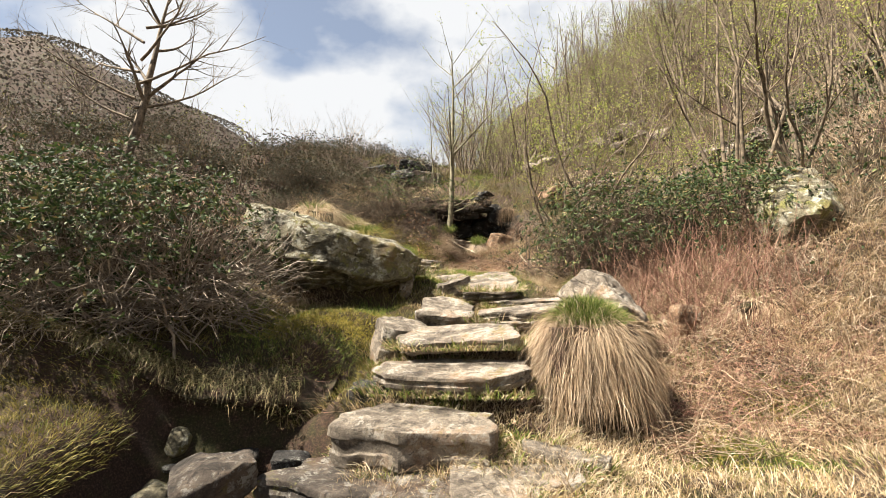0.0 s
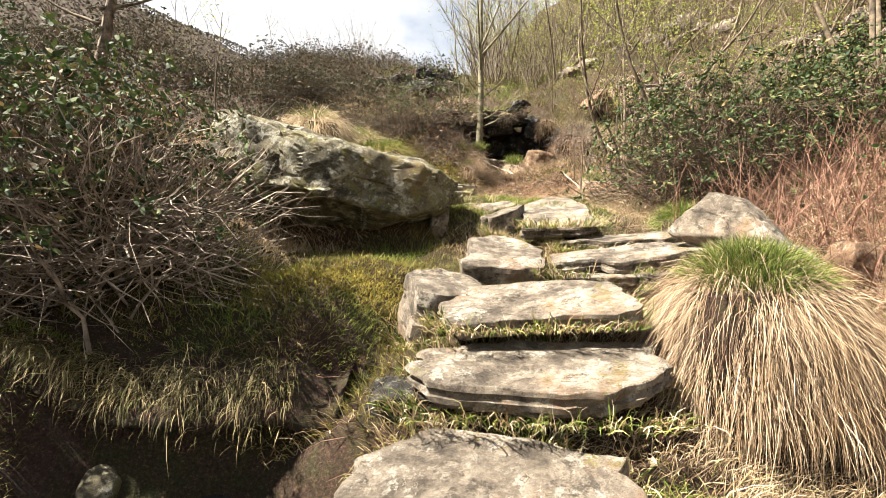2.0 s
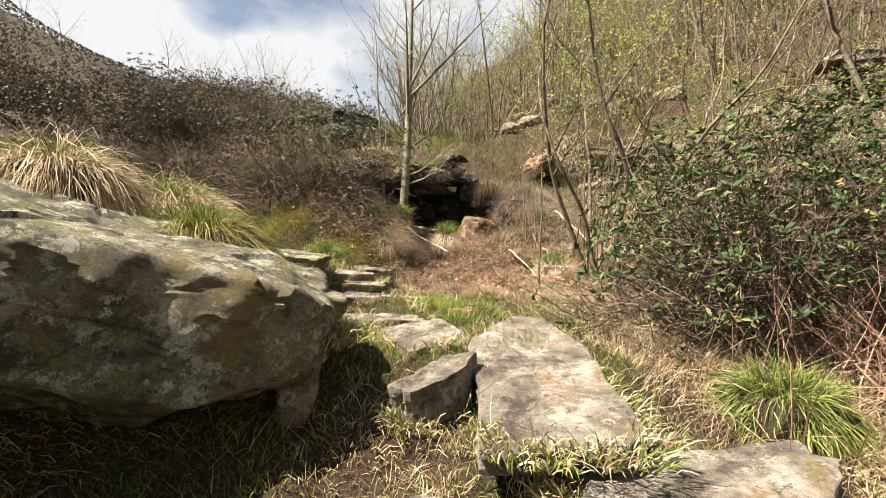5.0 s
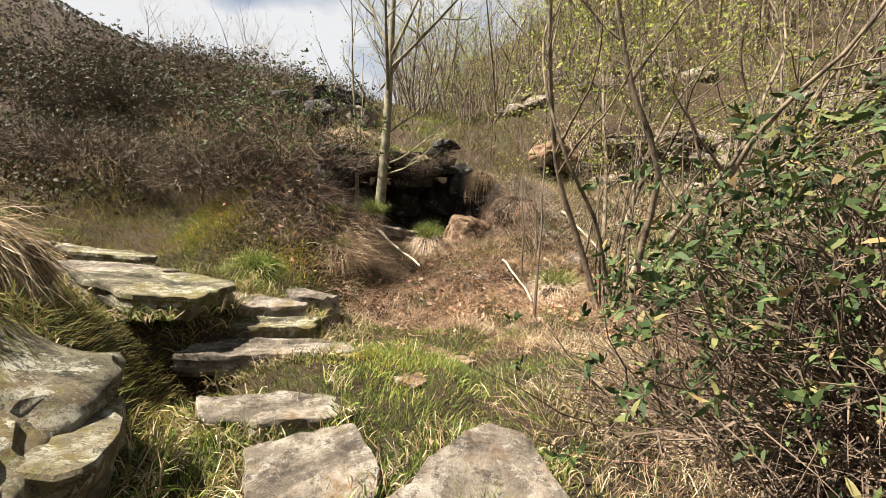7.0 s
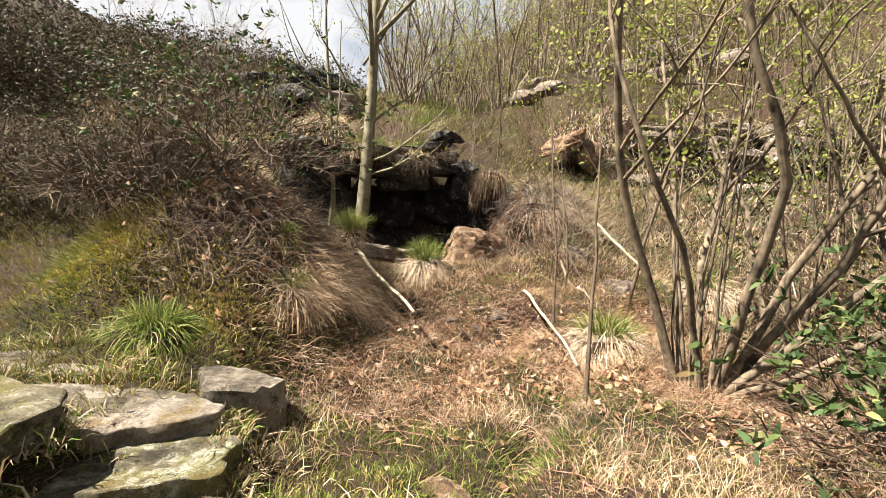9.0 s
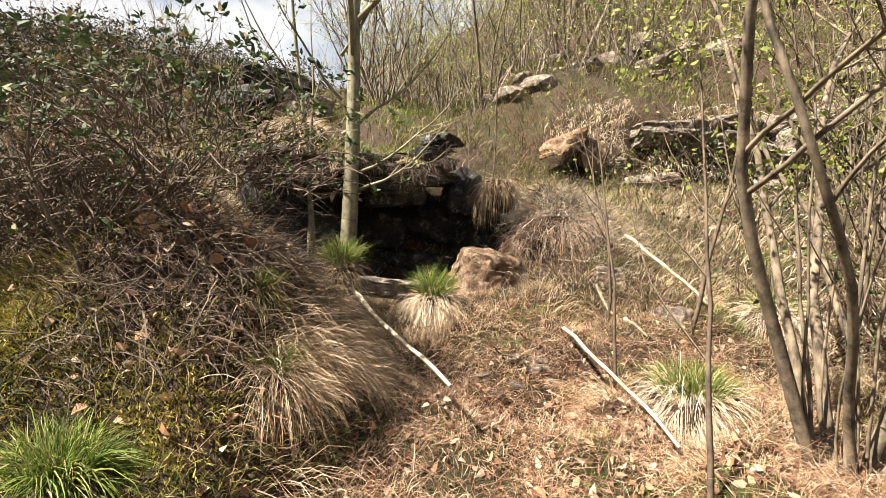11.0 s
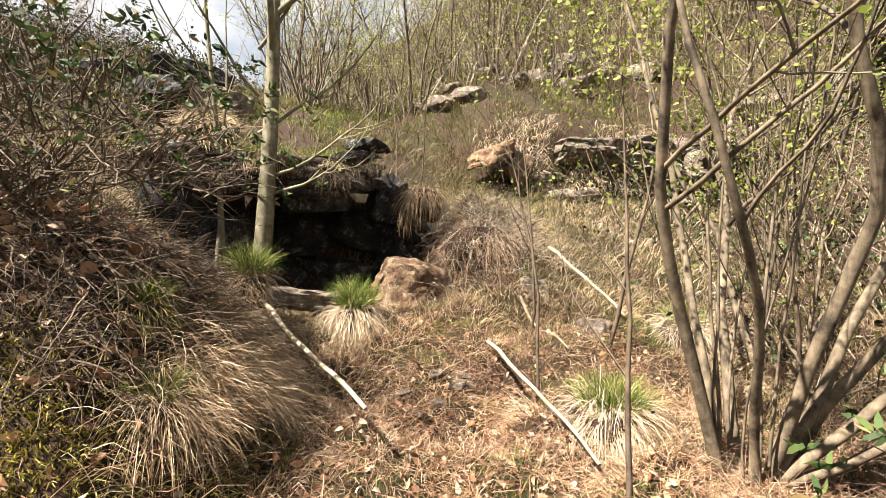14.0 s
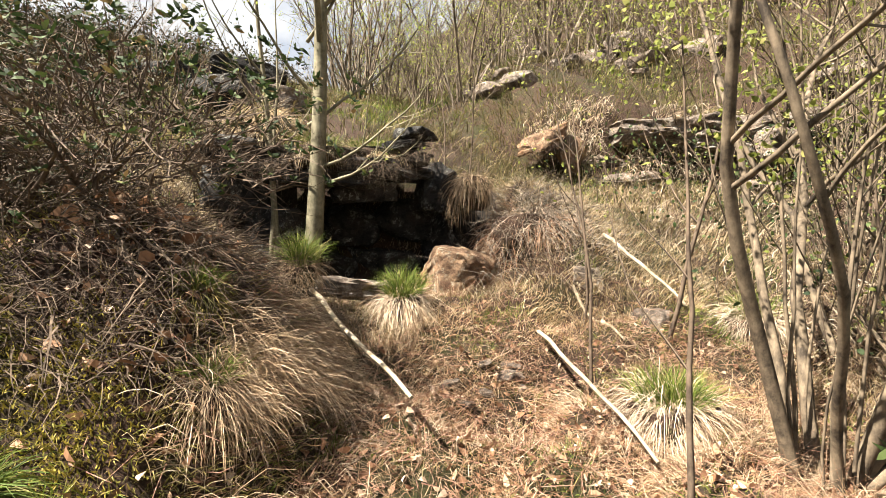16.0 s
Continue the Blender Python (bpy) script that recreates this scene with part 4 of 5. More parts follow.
# dead leaves
x, y = scatter(60000, -3.5, 6.0, 3.2, 17.0)
s = litter_amount(x, y) + 0.75 * bell(x, y, -0.8, 12.8, 1.2, 1.4) + rng.normal(0, 0.22, len(x)) > 0.82
x, y = x[s], y[s]
d = rng.normal(size=(len(x), 3)) * (1, 1, 0.35)
v, f = leaf_arrays(on_ground(x, y, 0.02), d, 0.062, 0.036, 0.6)
stuff("leaf_litter", arrays_mesh("leaf_litter", v, f, M_LITTER), "brown dead leaves lying in the hollow", "leaves")
x, y = scatter(20000, -2.0, 5.5, 3.5, 16.0)
s = litter_amount(x, y) + 0.7 * bell(x, y, 3.2, 6.5, 1.6, 1.8) + rng.normal(0, 0.15, len(x)) > 0.4
x, y = x[s], y[s]
d = rng.normal(size=(len(x), 3)) * (1, 1, 0.25) + downhill(x, y) * 0.5
v, f, _ = sprig_arrays(on_ground(x, y, 0.02), d, 0.3, 0.003, 0.25, 3)
stuff("dead_stalks", arrays_mesh("dead_stalks", v, f, M_REDTWIG), "broken brown stalks and twigs strewn on the ground", "twigs")

x, y = scatter(26000, -0.3, 5.0, 11.6, 15.2)
s = (litter_amount(x, y) + rng.normal(0, 0.2, len(x)) > 0.5) & (value_noise(x * 2.6, y * 2.6, 141) + rng.normal(0, 0.12, len(x)) > 0.4)
x, y = x[s], y[s]
d = rng.normal(size=(len(x), 3)) * (1, 1, 0.3) + unit(downhill(x, y)) * 0.7
v, f, _ = sprig_arrays(on_ground(x, y, 0.025), d, 0.26, 0.0017, 0.3, 4, (0, 0, -0.05))
stuff("straw_litter", arrays_mesh("straw_litter", v, f, M_LITTER), "red-brown matted stalks in the hollow", "litter")


# ---- tussocks ----
def tussock(at, radius, tall, blades, length, mat, label, droop=0.9, tuft=0, lean=(0, 0, 0), tuft_len=0.2, width=0.0027):
    """A hummock with a thatch of long hanging blades and a tuft of green on top."""
    root = new("grass_tussock")
    root.location = at
    core = rock_mesh("hummock", (radius * 1.5, radius * 1.5, tall * 1.7), M_GROUND, int(abs(at[0] * 31 + at[1] * 17)) + 3, cuts=0, boxy=1.0, rough=0.06, sub=3)
    part("hummock", core, root)
    a, c = rng.uniform(0, 2 * math.pi, blades), np.sqrt(rng.uniform(0, 1, blades)) * 0.96
    p = np.stack([np.cos(a) * c * radius * .8, np.sin(a) * c * radius * .8, (1 - 0.85 * c ** 3.5) * tall * 0.86], -1)
    p[:, 2] += tall * 0.16 * (value_noise(p[:, 0] * 5 + at[0], p[:, 1] * 5, 79) - 0.5)
    clump = 0.7 + 0.6 * value_noise(a * 3.2, c * 5 + at[1], 77)
    splay = 1 - 0.6 * c * c
    out = np.stack([np.cos(a) * splay, np.sin(a) * splay, 0.8 - 1.8 * c], -1) + np.array(lean) * c[:, None]
    v, f = blade_arrays(p, out, length * clump, width, droop * 0.8, 0.42, 0.15, 4)
    tagged(part("thatch", arrays_mesh("thatch", v, f, mat), root), kind="stuff")
    if tuft:
        a, c = rng.uniform(0, 2 * math.pi, tuft), np.sqrt(rng.uniform(0, 1, tuft)) * 0.62
        p = np.stack([np.cos(a) * c * radius * .8, np.sin(a) * c * radius * .8, np.sqrt(1 - c * c) * tall * 0.93], -1)
        v, f = blade_arrays(p, np.stack([np.cos(a), np.sin(a), 0 * a], -1) * c[:, None], np.full(tuft, tuft_len), 0.0026, 0.4, 0.3, 1.0, 3)
        tagged(part("fresh_tuft", arrays_mesh("fresh_tuft", v, f, M_GREEN), root, "green new blades"), kind="stuff")
    return tagged(root, label, "grass", "grass tussocks")


tussock((1.5, 5.1, 0.36), 0.66, 0.95, 26000, 0.46, M_SEDGE, "large tussock of dry grass with green top beside the steps", 1.5, 9000, (0, 0, 0), 0.22, 0.0021)
tussock((-2.25, 8.3, 2.5), 0.5, 0.45, 6500, 0.45, M_STRAW, "straw tussock growing over the boulder's back", 1.4, 700)
tussock((-1.4, 8.4, 2.15), 0.5, 0.4, 5200, 0.42, M_MOSSGRASS, "olive tussock hanging over the boulder", 1.4, 1400, (0.3, -0.3, 0))
tussock((-0.2, 12.45, 2.42), 0.17, 0.3, 1100, 0.3, M_SEDGE, "tan hanging tussock on the mound", 1.3, 250, (0.2, -0.5, 0), 0.2, 0.0018)
tussock((-0.35, 12.75, 3.0), 0.16, 0.14, 500, 0.2, M_MOSSGRASS, "small green tuft on the mound's flank", 0.9, 500, (0.3, -0.4, 0), 0.16, 0.002)
tussock((0.12, 14.1, 3.05), 0.16, 0.16, 500, 0.28, M_SEDGE, "green tuft at the mound's shoulder", 0.9, 700, (0.2, -0.2, 0), 0.3, 0.002)
tussock((2.35, 13.25, 1.95), 0.32, 0.2, 2300, 0.34, M_SEDGE, "matted brown straw tussock beside the fallen stick", 1.5, 40, (-0.2, -0.6, 0), 0.15)
tussock((2.62, 12.7, 1.98), 0.4, 0.34, 3600, 0.4, M_PALE, "bleached white tussock with a green tuft", 1.5, 600, (0, -0.3, 0), 0.28)
tussock((4.3, 13.7, 2.35), 0.3, 0.32, 1800, 0.42, M_PALE, "pale tussock with a green tuft on the slope", 0.9, 500, (0, -0.3, 0), 0.28)
tussock((1.02, 14.35, 2.6), 0.22, 0.3, 1400, 0.36, M_PALE, "hanging pale tussock with bright green blades", 1.5, 900, (0.1, -0.5, 0), 0.3)
tussock((2.1, 15.62, 3.98), 0.22, 0.24, 1200, 0.4, M_SEDGE, "pale grass hanging down beside the hollow", 1.7, 0, (-0.2, -0.5, -0.4), 0.2, 0.0022)
tussock((2.8, 15.45, 3.05), 0.75, 0.75, 5200, 0.45, M_LITTER, "matted brown tussock of dead grass and twigs", 0.9, 0, (0, -0.4, 0))
tussock((-0.45, 16.15, 4.62), 0.5, 0.35, 3200, 0.42, M_STRAW, "straw tussock hanging over the hollow's roof", 0.9, 200, (0, -0.4, 0))
tussock((0.15, 15.75, 4.36), 0.6, 0.16, 2600, 0.26, M_STRAW, "dry turf on the hollow's roof", 1.3, 500, (0, -0.5, 0))
tussock((0.95, 15.95, 4.40), 0.5, 0.14, 1800, 0.24, M_STRAW, "dry turf at the hollow's roof", 1.3, 400, (0, -0.5, 0))
tussock((0.75, 16.6, 4.45), 0.5, 0.22, 2400, 0.35, M_STRAW, "dry grass on the hollow's roof", 0.8, 400, (0, -0.4, 0))
tussock((-2.6, 10.0, 2.3), 0.6, 0.4, 4200, 0.42, M_STRAW, "grassy hummock on the bank", 1.2, 1500)
tussock((-1.95, 9.2, 2.35), 0.62, 0.5, 5600, 0.45, M_STRAW, "dry tussock draped over a flat rock", 1.1, 2200, (0.3, -0.5, 0))
tussock((2.2, 7.6, 1.3), 0.4, 0.28, 2500, 0.3, M_GREEN, "green tussock at the foot of the shrub", 0.7, 600)
tussock((-1.0, 11.9, 2.25), 0.3, 0.25, 1800, 0.3, M_GREEN, "green tussock at the foot of the mound", 0.7, 700)

for x, y, r, mat in ((4.1, 6.4, 0.4, M_SEDGE), (2.7, 6.6, 0.35, M_SEDGE)):
    tussock((x, y, float(height(x, y)) - 0.1), r, r * 0.6, 2600, 0.3, mat, "pale dead-grass tussock on the side slope", 1.6, 120, (-0.4, -0.5, 0), 0.15, 0.0035)

# grass growing up round the flagstones
fringe = []
for at, size, turn in EDGES:
    n = int(1100 * (size[0] + size[1]) / 2)
    a = rng.uniform(0, 2 * math.pi, n)
    s = value_noise(a * 2.2 + at[0] * 5, a * 0 + at[1], 91) > 0.38
    a = a[s]
    reach = np.minimum(1 / np.maximum(np.abs(np.cos(a)), np.abs(np.sin(a))), 1.18) * rng.uniform(0.93, 1.22, len(a))
    c, q = math.cos(radians(turn)), math.sin(radians(turn))
    u, w = np.cos(a) * reach * size[0] / 2, np.sin(a) * reach * size[1] / 2
    x, y = at[0] + u * c - w * q, at[1] + u * q + w * c
    z = np.maximum(height(x, y), at[2] - size[2] * 0.8)
    out = np.stack([np.cos(a) * c - np.sin(a) * q, np.cos(a) * q + np.sin(a) * c, 0 * a], -1) * 0.4 + np.array((0, -0.35, 0))
    fringe.append((np.stack([x, y, z], -1), out))
p, out = np.concatenate([f[0] for f in fringe]), np.concatenate([f[1] for f in fringe])
pick = rng.uniform(size=len(p)) < 0.45
for name, s, mat, label in (("green_grass", pick, M_GREEN, "green grass tufts between the step stones"), ("dry_grass", ~pick, M_STRAW, "dry grass tufts between the step stones")):
    v, f = blade_arrays(p[s], out[s], np.full(int(s.sum()), 0.15), 0.0038, 0.6, 0.4, 1.0, 3)
    stuff(name, arrays_mesh(name, v, f, mat), label, "grass")

# overhanging turf lip along the brook bank
n = 90
lx = np.linspace(-5.2, -1.15, n)
ly = np.interp(lx, (-5.2, -2, -1.15), (4.72, 4.82, 5.15))
rows = []
for off, dz in ((0.35, 0.10), (0.12, 0.07), (-0.10, 0.0), (-0.26, -0.07), (-0.30, -0.13), (-0.18, -0.18), (0.25, -0.25)):
    yy = ly + off + 0.10 * (value_noise(lx * 2.3, lx * 0 + off, 95) - 0.5)
    rows.append(np.stack([lx, yy, height(lx, ly + 0.12) + dz + 0.05 * (value_noise(lx * 5, lx * 0 + off * 9, 96) - 0.5)], -1))
i = np.arange(7 * n).reshape(7, n)
lip = np.stack([i[:-1, :-1], i[1:, :-1], i[1:, 1:], i[:-1, 1:]], -1).reshape(-1, 4)
tagged(new("turf_overhang", arrays_mesh("turf_overhang", np.concatenate(rows), lip, M_GROUND, True)), "overhanging lip of turf above the brook", "turf", kind="structure")

# hanging fringe over the brook bank and the mound's flank
n = 4200
x = rng.uniform(-4.6, -1.45, n)
y = np.interp(x, (-5.2, -2, -1.15, -0.9), (4.72, 4.82, 5.15, 5.4)) - 0.1 + rng.normal(0.0, 0.09, n)
v, f = blade_arrays(np.stack([x, y, height(x, y + 0.22) + 0.02], -1), np.array((0.2, -0.9, 0)) * np.ones((n, 1)), 0.24 * (0.5 + value_noise(x * 6, y * 6, 78)), 0.0022, 0.9, 0.3, 0.4, 4)
stuff("hanging_grass", arrays_mesh("hanging_grass", v, f, M_HILLGRASS), "dry grass hanging over the edge of the brook bank", "grass")
n = 6500
y = rng.uniform(12.1, 14.3, n)
x = np.interp(y, (12.1, 13.0, 14.3), (-0.25, 0.12, 0.15)) + rng.normal(0.02, 0.12, n)
s = value_noise(x * 4, y * 4, 79) > 0.40
x, y, n = x[s], y[s], int(s.sum())
v, f = blade_arrays(on_ground(x, y, 0.0), np.array((0.75, -0.45, 0)) * np.ones((n, 1)), np.full(n, 0.42), 0.0018, 0.9, 0.3, 0.5, 4)
stuff("hanging_grass", arrays_mesh("hanging_grass", v, f, M_SEDGE), "long bleached grass hanging down the mound's flank", "grass")
n = 900
x = rng.uniform(-0.9, 2.2, n)
y = np.full(n, 15.27) + rng.normal(0, 0.06, n)
p = np.stack([x, y, 4.38 + 0.12 * np.sin(x * 5) + rng.normal(0, .04, n)], -1)
v, f, _ = sprig_arrays(p, np.array((0, -0.6, -0.3)) + rng.normal(0, 0.4, (n, 3)), 0.32, 0.002, 0.25, 4, (0, 0, -0.3))
stuff("hanging_roots", arrays_mesh("hanging_roots", v, f, M_TWIG), "dry roots and twigs hanging from the hollow's roof", "roots")


# ---- shrubs ----
def shrub(name, centre, radii, stems, leaves, leaf, label, twig_mat, leaf_mat, base=None, twigs=1500, twig_len=0.5, low=-0.2, seed=1, leaf_low=0.1, dead=0.0, leaf_wide=0.36):
    """A leafy shrub: crooked stems from the base, a thicket of twigs and leaves in whorls at their ends."""
    r = np.random.default_rng(seed)
    root = new(name)
    c = np.array(centre, float)
    b = np.array(base if base is not None else (c[0], c[1], c[2] - radii[2]))
    root.location = b
    wood = Wood(seed, 0.22, 0.03)
    for k in range(stems):
        u = unit(r.normal(size=3))
        u[2] = abs(u[2]) * 0.8 + 0.1
        goal = c + u * np.array(radii) * r.uniform(0.6, 0.95)
        start = b + r.normal(0, 1, 3) * np.array(radii) * (0.28, 0.28, 0)
        start[2] = float(height(start[0], start[1])) - 0.02
        wood.grow(start - b, goal - start, np.linalg.norm(goal - start), r.uniform(0.008, 0.02), 1, (5,), 7)
    tagged(part("branchwork", wood.mesh("branchwork", twig_mat), root), kind="stuff")
    twigs = int(twigs * 0.7)
    u = unit(r.normal(size=(twigs * 3, 3)))
    u = u[u[:, 2] > low][:twigs]
    lump = 0.78 + 0.44 * value_noise(u[:, 0] * 3 + seed, u[:, 1] * 3 + u[:, 2] * 2, seed)
    p = c - b + u * np.array(radii) * (r.uniform(0.45, 0.95, len(u)) * lump)[:, None]
    over = height(p[:, 0] + b[0], p[:, 1] + b[1]) - b[2] + 0.03
    p[:, 2] = np.maximum(p[:, 2], over)
    v, f, ends = sprig_arrays(p, u * np.array((1, 1, 0.5)) + np.array((0, 0, 0.35)) + r.normal(0, 0.5, p.shape), twig_len * 1.15, 0.0056, 0.36)
    tagged(part("brushwood", arrays_mesh("brushwood", v, f, twig_mat), root), kind="stuff")
    whorl = ends[u[:, 2] > leaf_low]
    way = u[u[:, 2] > leaf_low]
    if dead:
        s = value_noise(whorl[:, 0] * 1.5 + 9, whorl[:, 1] * 1.5, seed + 5) > dead
        whorl, way = whorl[s], way[s]
    count = min(len(whorl), max(1, leaves // 7))
    whorl, way = whorl[:count], unit(way[:count] + np.array((0, 0, 0.8)))
    s1 = unit(np.cross(way, r.normal(size=way.shape)))
    s2 = np.cross(way, s1)
    turn = np.arange(7) * 2.4
    ring = s1[:, None] * np.cos(turn)[None, :, None] + s2[:, None] * np.sin(turn)[None, :, None]
    d = (ring + way[:, None] * r.uniform(0.1, 0.8, (count, 7, 1)) + r.normal(0, 0.15, ring.shape)).reshape(-1, 3)
    q = np.repeat(whorl, 7, 0) + r.normal(0, 0.012, d.shape)
    v, f = leaf_arrays(q, d, leaf, leaf * leaf_wide)
    tagged(part("foliage", arrays_mesh("foliage", v, f, leaf_mat), root), kind="stuff")
    return tagged(root, label, "shrub")


shrub("evergreen_shrub", (-4.1, 5.5, 1.85), (1.7, 1.2, 1.05), 28, 15000, 0.07, "dark evergreen shrub with small leathery leaves on the bank", M_TWIG, M_EVERGREEN, twigs=3300, twig_len=0.36, seed=3, leaf_low=-0.3)
shrub("bare_shrub", (-2.95, 5.3, 1.6), (1.2, 0.8, 0.75), 18, 1500, 0.05, "twiggy shrub with bare grey stems over the brook bank", M_GREYTWIG, M_HEATHLEAF, twigs=2100, twig_len=0.5, seed=4, low=-0.8, leaf_low=0.35)
shrub("bare_shrub", (-4.0, 4.85, 1.5), (1.2, 0.6, 0.8), 16, 3000, 0.06, "dark twiggy shrub hanging over the brook bank", M_GREYTWIG, M_EVERGREEN, twigs=1700, twig_len=0.5, seed=14, low=-0.8, leaf_low=0.1)
shrub("bare_shrub", (-3.55, 6.2, 1.95), (0.75, 0.55, 0.7), 14, 1500, 0.05, "reddish twiggy shrub beside the boulder", M_REDTWIG, M_HEATHLEAF, twigs=1500, twig_len=0.45, seed=5, low=-0.4, leaf_low=0.3)
shrub("rhododendron_shrub", (3.35, 8.5, 2.25), (1.6, 0.62, 0.98), 44, 10000, 0.072, "glossy green rhododendron shrub with tangled bare stems below", M_TWIG, M_EVERGREEN, twigs=4200, twig_len=0.45, seed=6, low=-0.7, leaf_low=-0.3, leaf_wide=0.3)
shrub("rhododendron_shrub", (3.75, 10.5, 2.1), (1.2, 0.8, 0.6), 18, 1700, 0.105, "low rhododendron with broad glossy leaves", M_TWIG, M_RHODO, twigs=900, twig_len=0.35, seed=7, leaf_wide=0.3)
shrub("bare_shrub", (2.9, 9.0, 1.75), (1.4, 0.8, 0.45), 24, 300, 0.08, "tangle of bare rhododendron stems lying on dead leaves", M_TWIG, M_EVERGREEN, twigs=1300, twig_len=0.6, seed=15, low=-0.6, leaf_low=0.5)
shrub("evergreen_shrub", (4.9, 8.2, 2.6), (1.1, 0.9, 0.8), 14, 5000, 0.07, "evergreen shrub on the slope above the bracken", M_TWIG, M_EVERGREEN, twigs=1300, twig_len=0.4, seed=8)
shrub("heath_shrub", (-1.75, 13.3, 3.5), (1.0, 0.7, 0.45), 20, 7000, 0.028, "dark heathery shrub crowning the mound", M_TWIG, M_HEATHLEAF, twigs=2800, twig_len=0.3, seed=9)
shrub("bare_shrub", (-0.95, 13.25, 3.95), (0.95, 0.6, 0.6), 22, 2600, 0.06, "tangle of dark stems with sparse leaves on the mound", M_TWIG, M_EVERGREEN, base=(-1.0, 13.1, 3.55), twigs=800, twig_len=0.45, seed=10, low=-0.5)
shrub("heath_shrub", (-3.9, 14.1, 3.75), (1.7, 0.9, 0.5), 20, 8000, 0.035, "brown heath shrub on the bank behind the flat rocks", M_TWIG, M_HEATHLEAF, twigs=2600, twig_len=0.35, seed=12)

# dark heath cushions on the hill: three kinds, repeated
spots = random.Random(9)
cushions = [shrub("heath_cushion", (0, 0, 0.3), (1.1 + 0.3 * k, 0.9, 0.62), 5, 2000, 0.09, "dark evergreen heath cushion on the hill", M_TWIG, M_HEATHLEAF, base=(0, 0, -0.1), twigs=330, twig_len=0.36, seed=200 + k) for k in range(3)]
for n in range(52):
    x, y = spots.uniform(-13, 0.5), spots.uniform(15.0, 27)
    if x > np.interp(y, (15, 16, 19, 24, 28), (-2.6, -2.2, -1.6, -0.2, 0.6)):
        x -= 4
    m = pose(x, y, float(height(x, y)) - 0.1, 0, 0, spots.uniform(0, 360)) @ Matrix.Scale(spots.uniform(0.45, 0.95), 4)
    if n < 3:
        cushions[n].matrix_world = m
        tagged(cushions[n], group="heath cushions on the hill")
    else:
        copy_thing(cushions[n % 3], m).matrix_basis = m

# heath over the hill
n = 19000
x, y = scatter(n, -16, 1.5, 9.3, 27.5)
s = (value_noise(x * 0.55, y * 0.55, 61) + 0.25 * value_noise(x * 2, y * 2, 62) > 0.34) & (x < np.interp(y, (9.3, 13.2, 13.5, 16, 19, 24, 28), (-4.6, -4.0, -2.6, -2.6, -2.2, -0.4, 1.2)))
x, y = x[s], y[s]
p = on_ground(x, y, 0.0)
v, f, ends = sprig_arrays(p, np.array((0, 0, 1.0)) + rng.normal(0, 0.45, p.shape), 0.5 * (0.3 + value_noise(x * 0.8, y * 0.8, 63)), 0.008, 0.28)
stuff("heath_scrub", arrays_mesh("heath_scrub", v, f, M_TWIG), "brown heath stems covering the hill", "heath")
q = np.repeat(ends, 5, 0) + rng.normal(0, 0.1, (len(ends) * 5, 3)) - np.array((0, 0, 0.06))
v, f = leaf_arrays(q, rng.normal(size=q.shape) + np.array((0, 0, 0.5)), 0.075, 0.036)
stuff("heath_leaves", arrays_mesh("heath_leaves", v, f, M_HEATHLEAF), "small dark evergreen leaves of the hill heath", "heath")

# reddish canes and dead bracken on the side slope
n = 650
x, y = rng.normal(3.7, 0.75, n), rng.normal(7.1, 0.65, n)
p = on_ground(x, y, 0)
v, f, _ = sprig_arrays(p, np.array((-0.1, -0.15, 1.0)) + rng.normal(0, 0.42, p.shape), 1.0, 0.0048, 0.16, 5)
stuff("dead_bracken", arrays_mesh("dead_bracken", v, f, M_REDTWIG), "reddish dead bracken canes on the slope", "bracken")
n = 5200
x, y = rng.uniform(1.9, 6.5, n), rng.uniform(4.0, 8.6, n)
p = on_ground(x, y, 0.03)
v, f, _ = sprig_arrays(p, np.array((-0.5, -0.5, 0.25)) + rng.normal(0, 0.6, p.shape) * (1, 1, 0.6), 0.6, 0.0035, 0.2, 4, (0, 0, -0.12))
stuff("dead_bracken", arrays_mesh("dead_bracken", v, f, M_SEDGE), "flattened straw-coloured bracken beside the steps", "bracken")

n = 3000
x, y = rng.uniform(1.9, 6.5, n), rng.uniform(4.2, 7.0, n)
s = value_noise(x * 1.5, y * 1.5, 151) > 0.45
p = on_ground(x[s], y[s], 0.04)
v, f, _ = sprig_arrays(p, np.array((-0.5, -0.5, 0.3)) + rng.normal(0, 0.7, p.shape) * (1, 1, 0.6), 0.5, 0.0032, 0.22, 4, (0, 0, -0.12))
stuff("dead_bracken", arrays_mesh("dead_bracken", v, f, M_REDTWIG), "red-brown dead bracken stalks lying beside the steps", "bracken")

# distant brushwood on the high slope
x, y = scatter(2400, -2, 46, 38, 82)
p = on_ground(x, y, 0)
v, f, _ = sprig_arrays(p, np.array((0, 0, 1.0)) + rng.normal(0, 0.42, p.shape), 4.2, 0.03, 0.2, 6)
stuff("brushwood", arrays_mesh("brushwood", v, f, M_TWIG), "bare thicket on the high wooded slope", "brushwood")

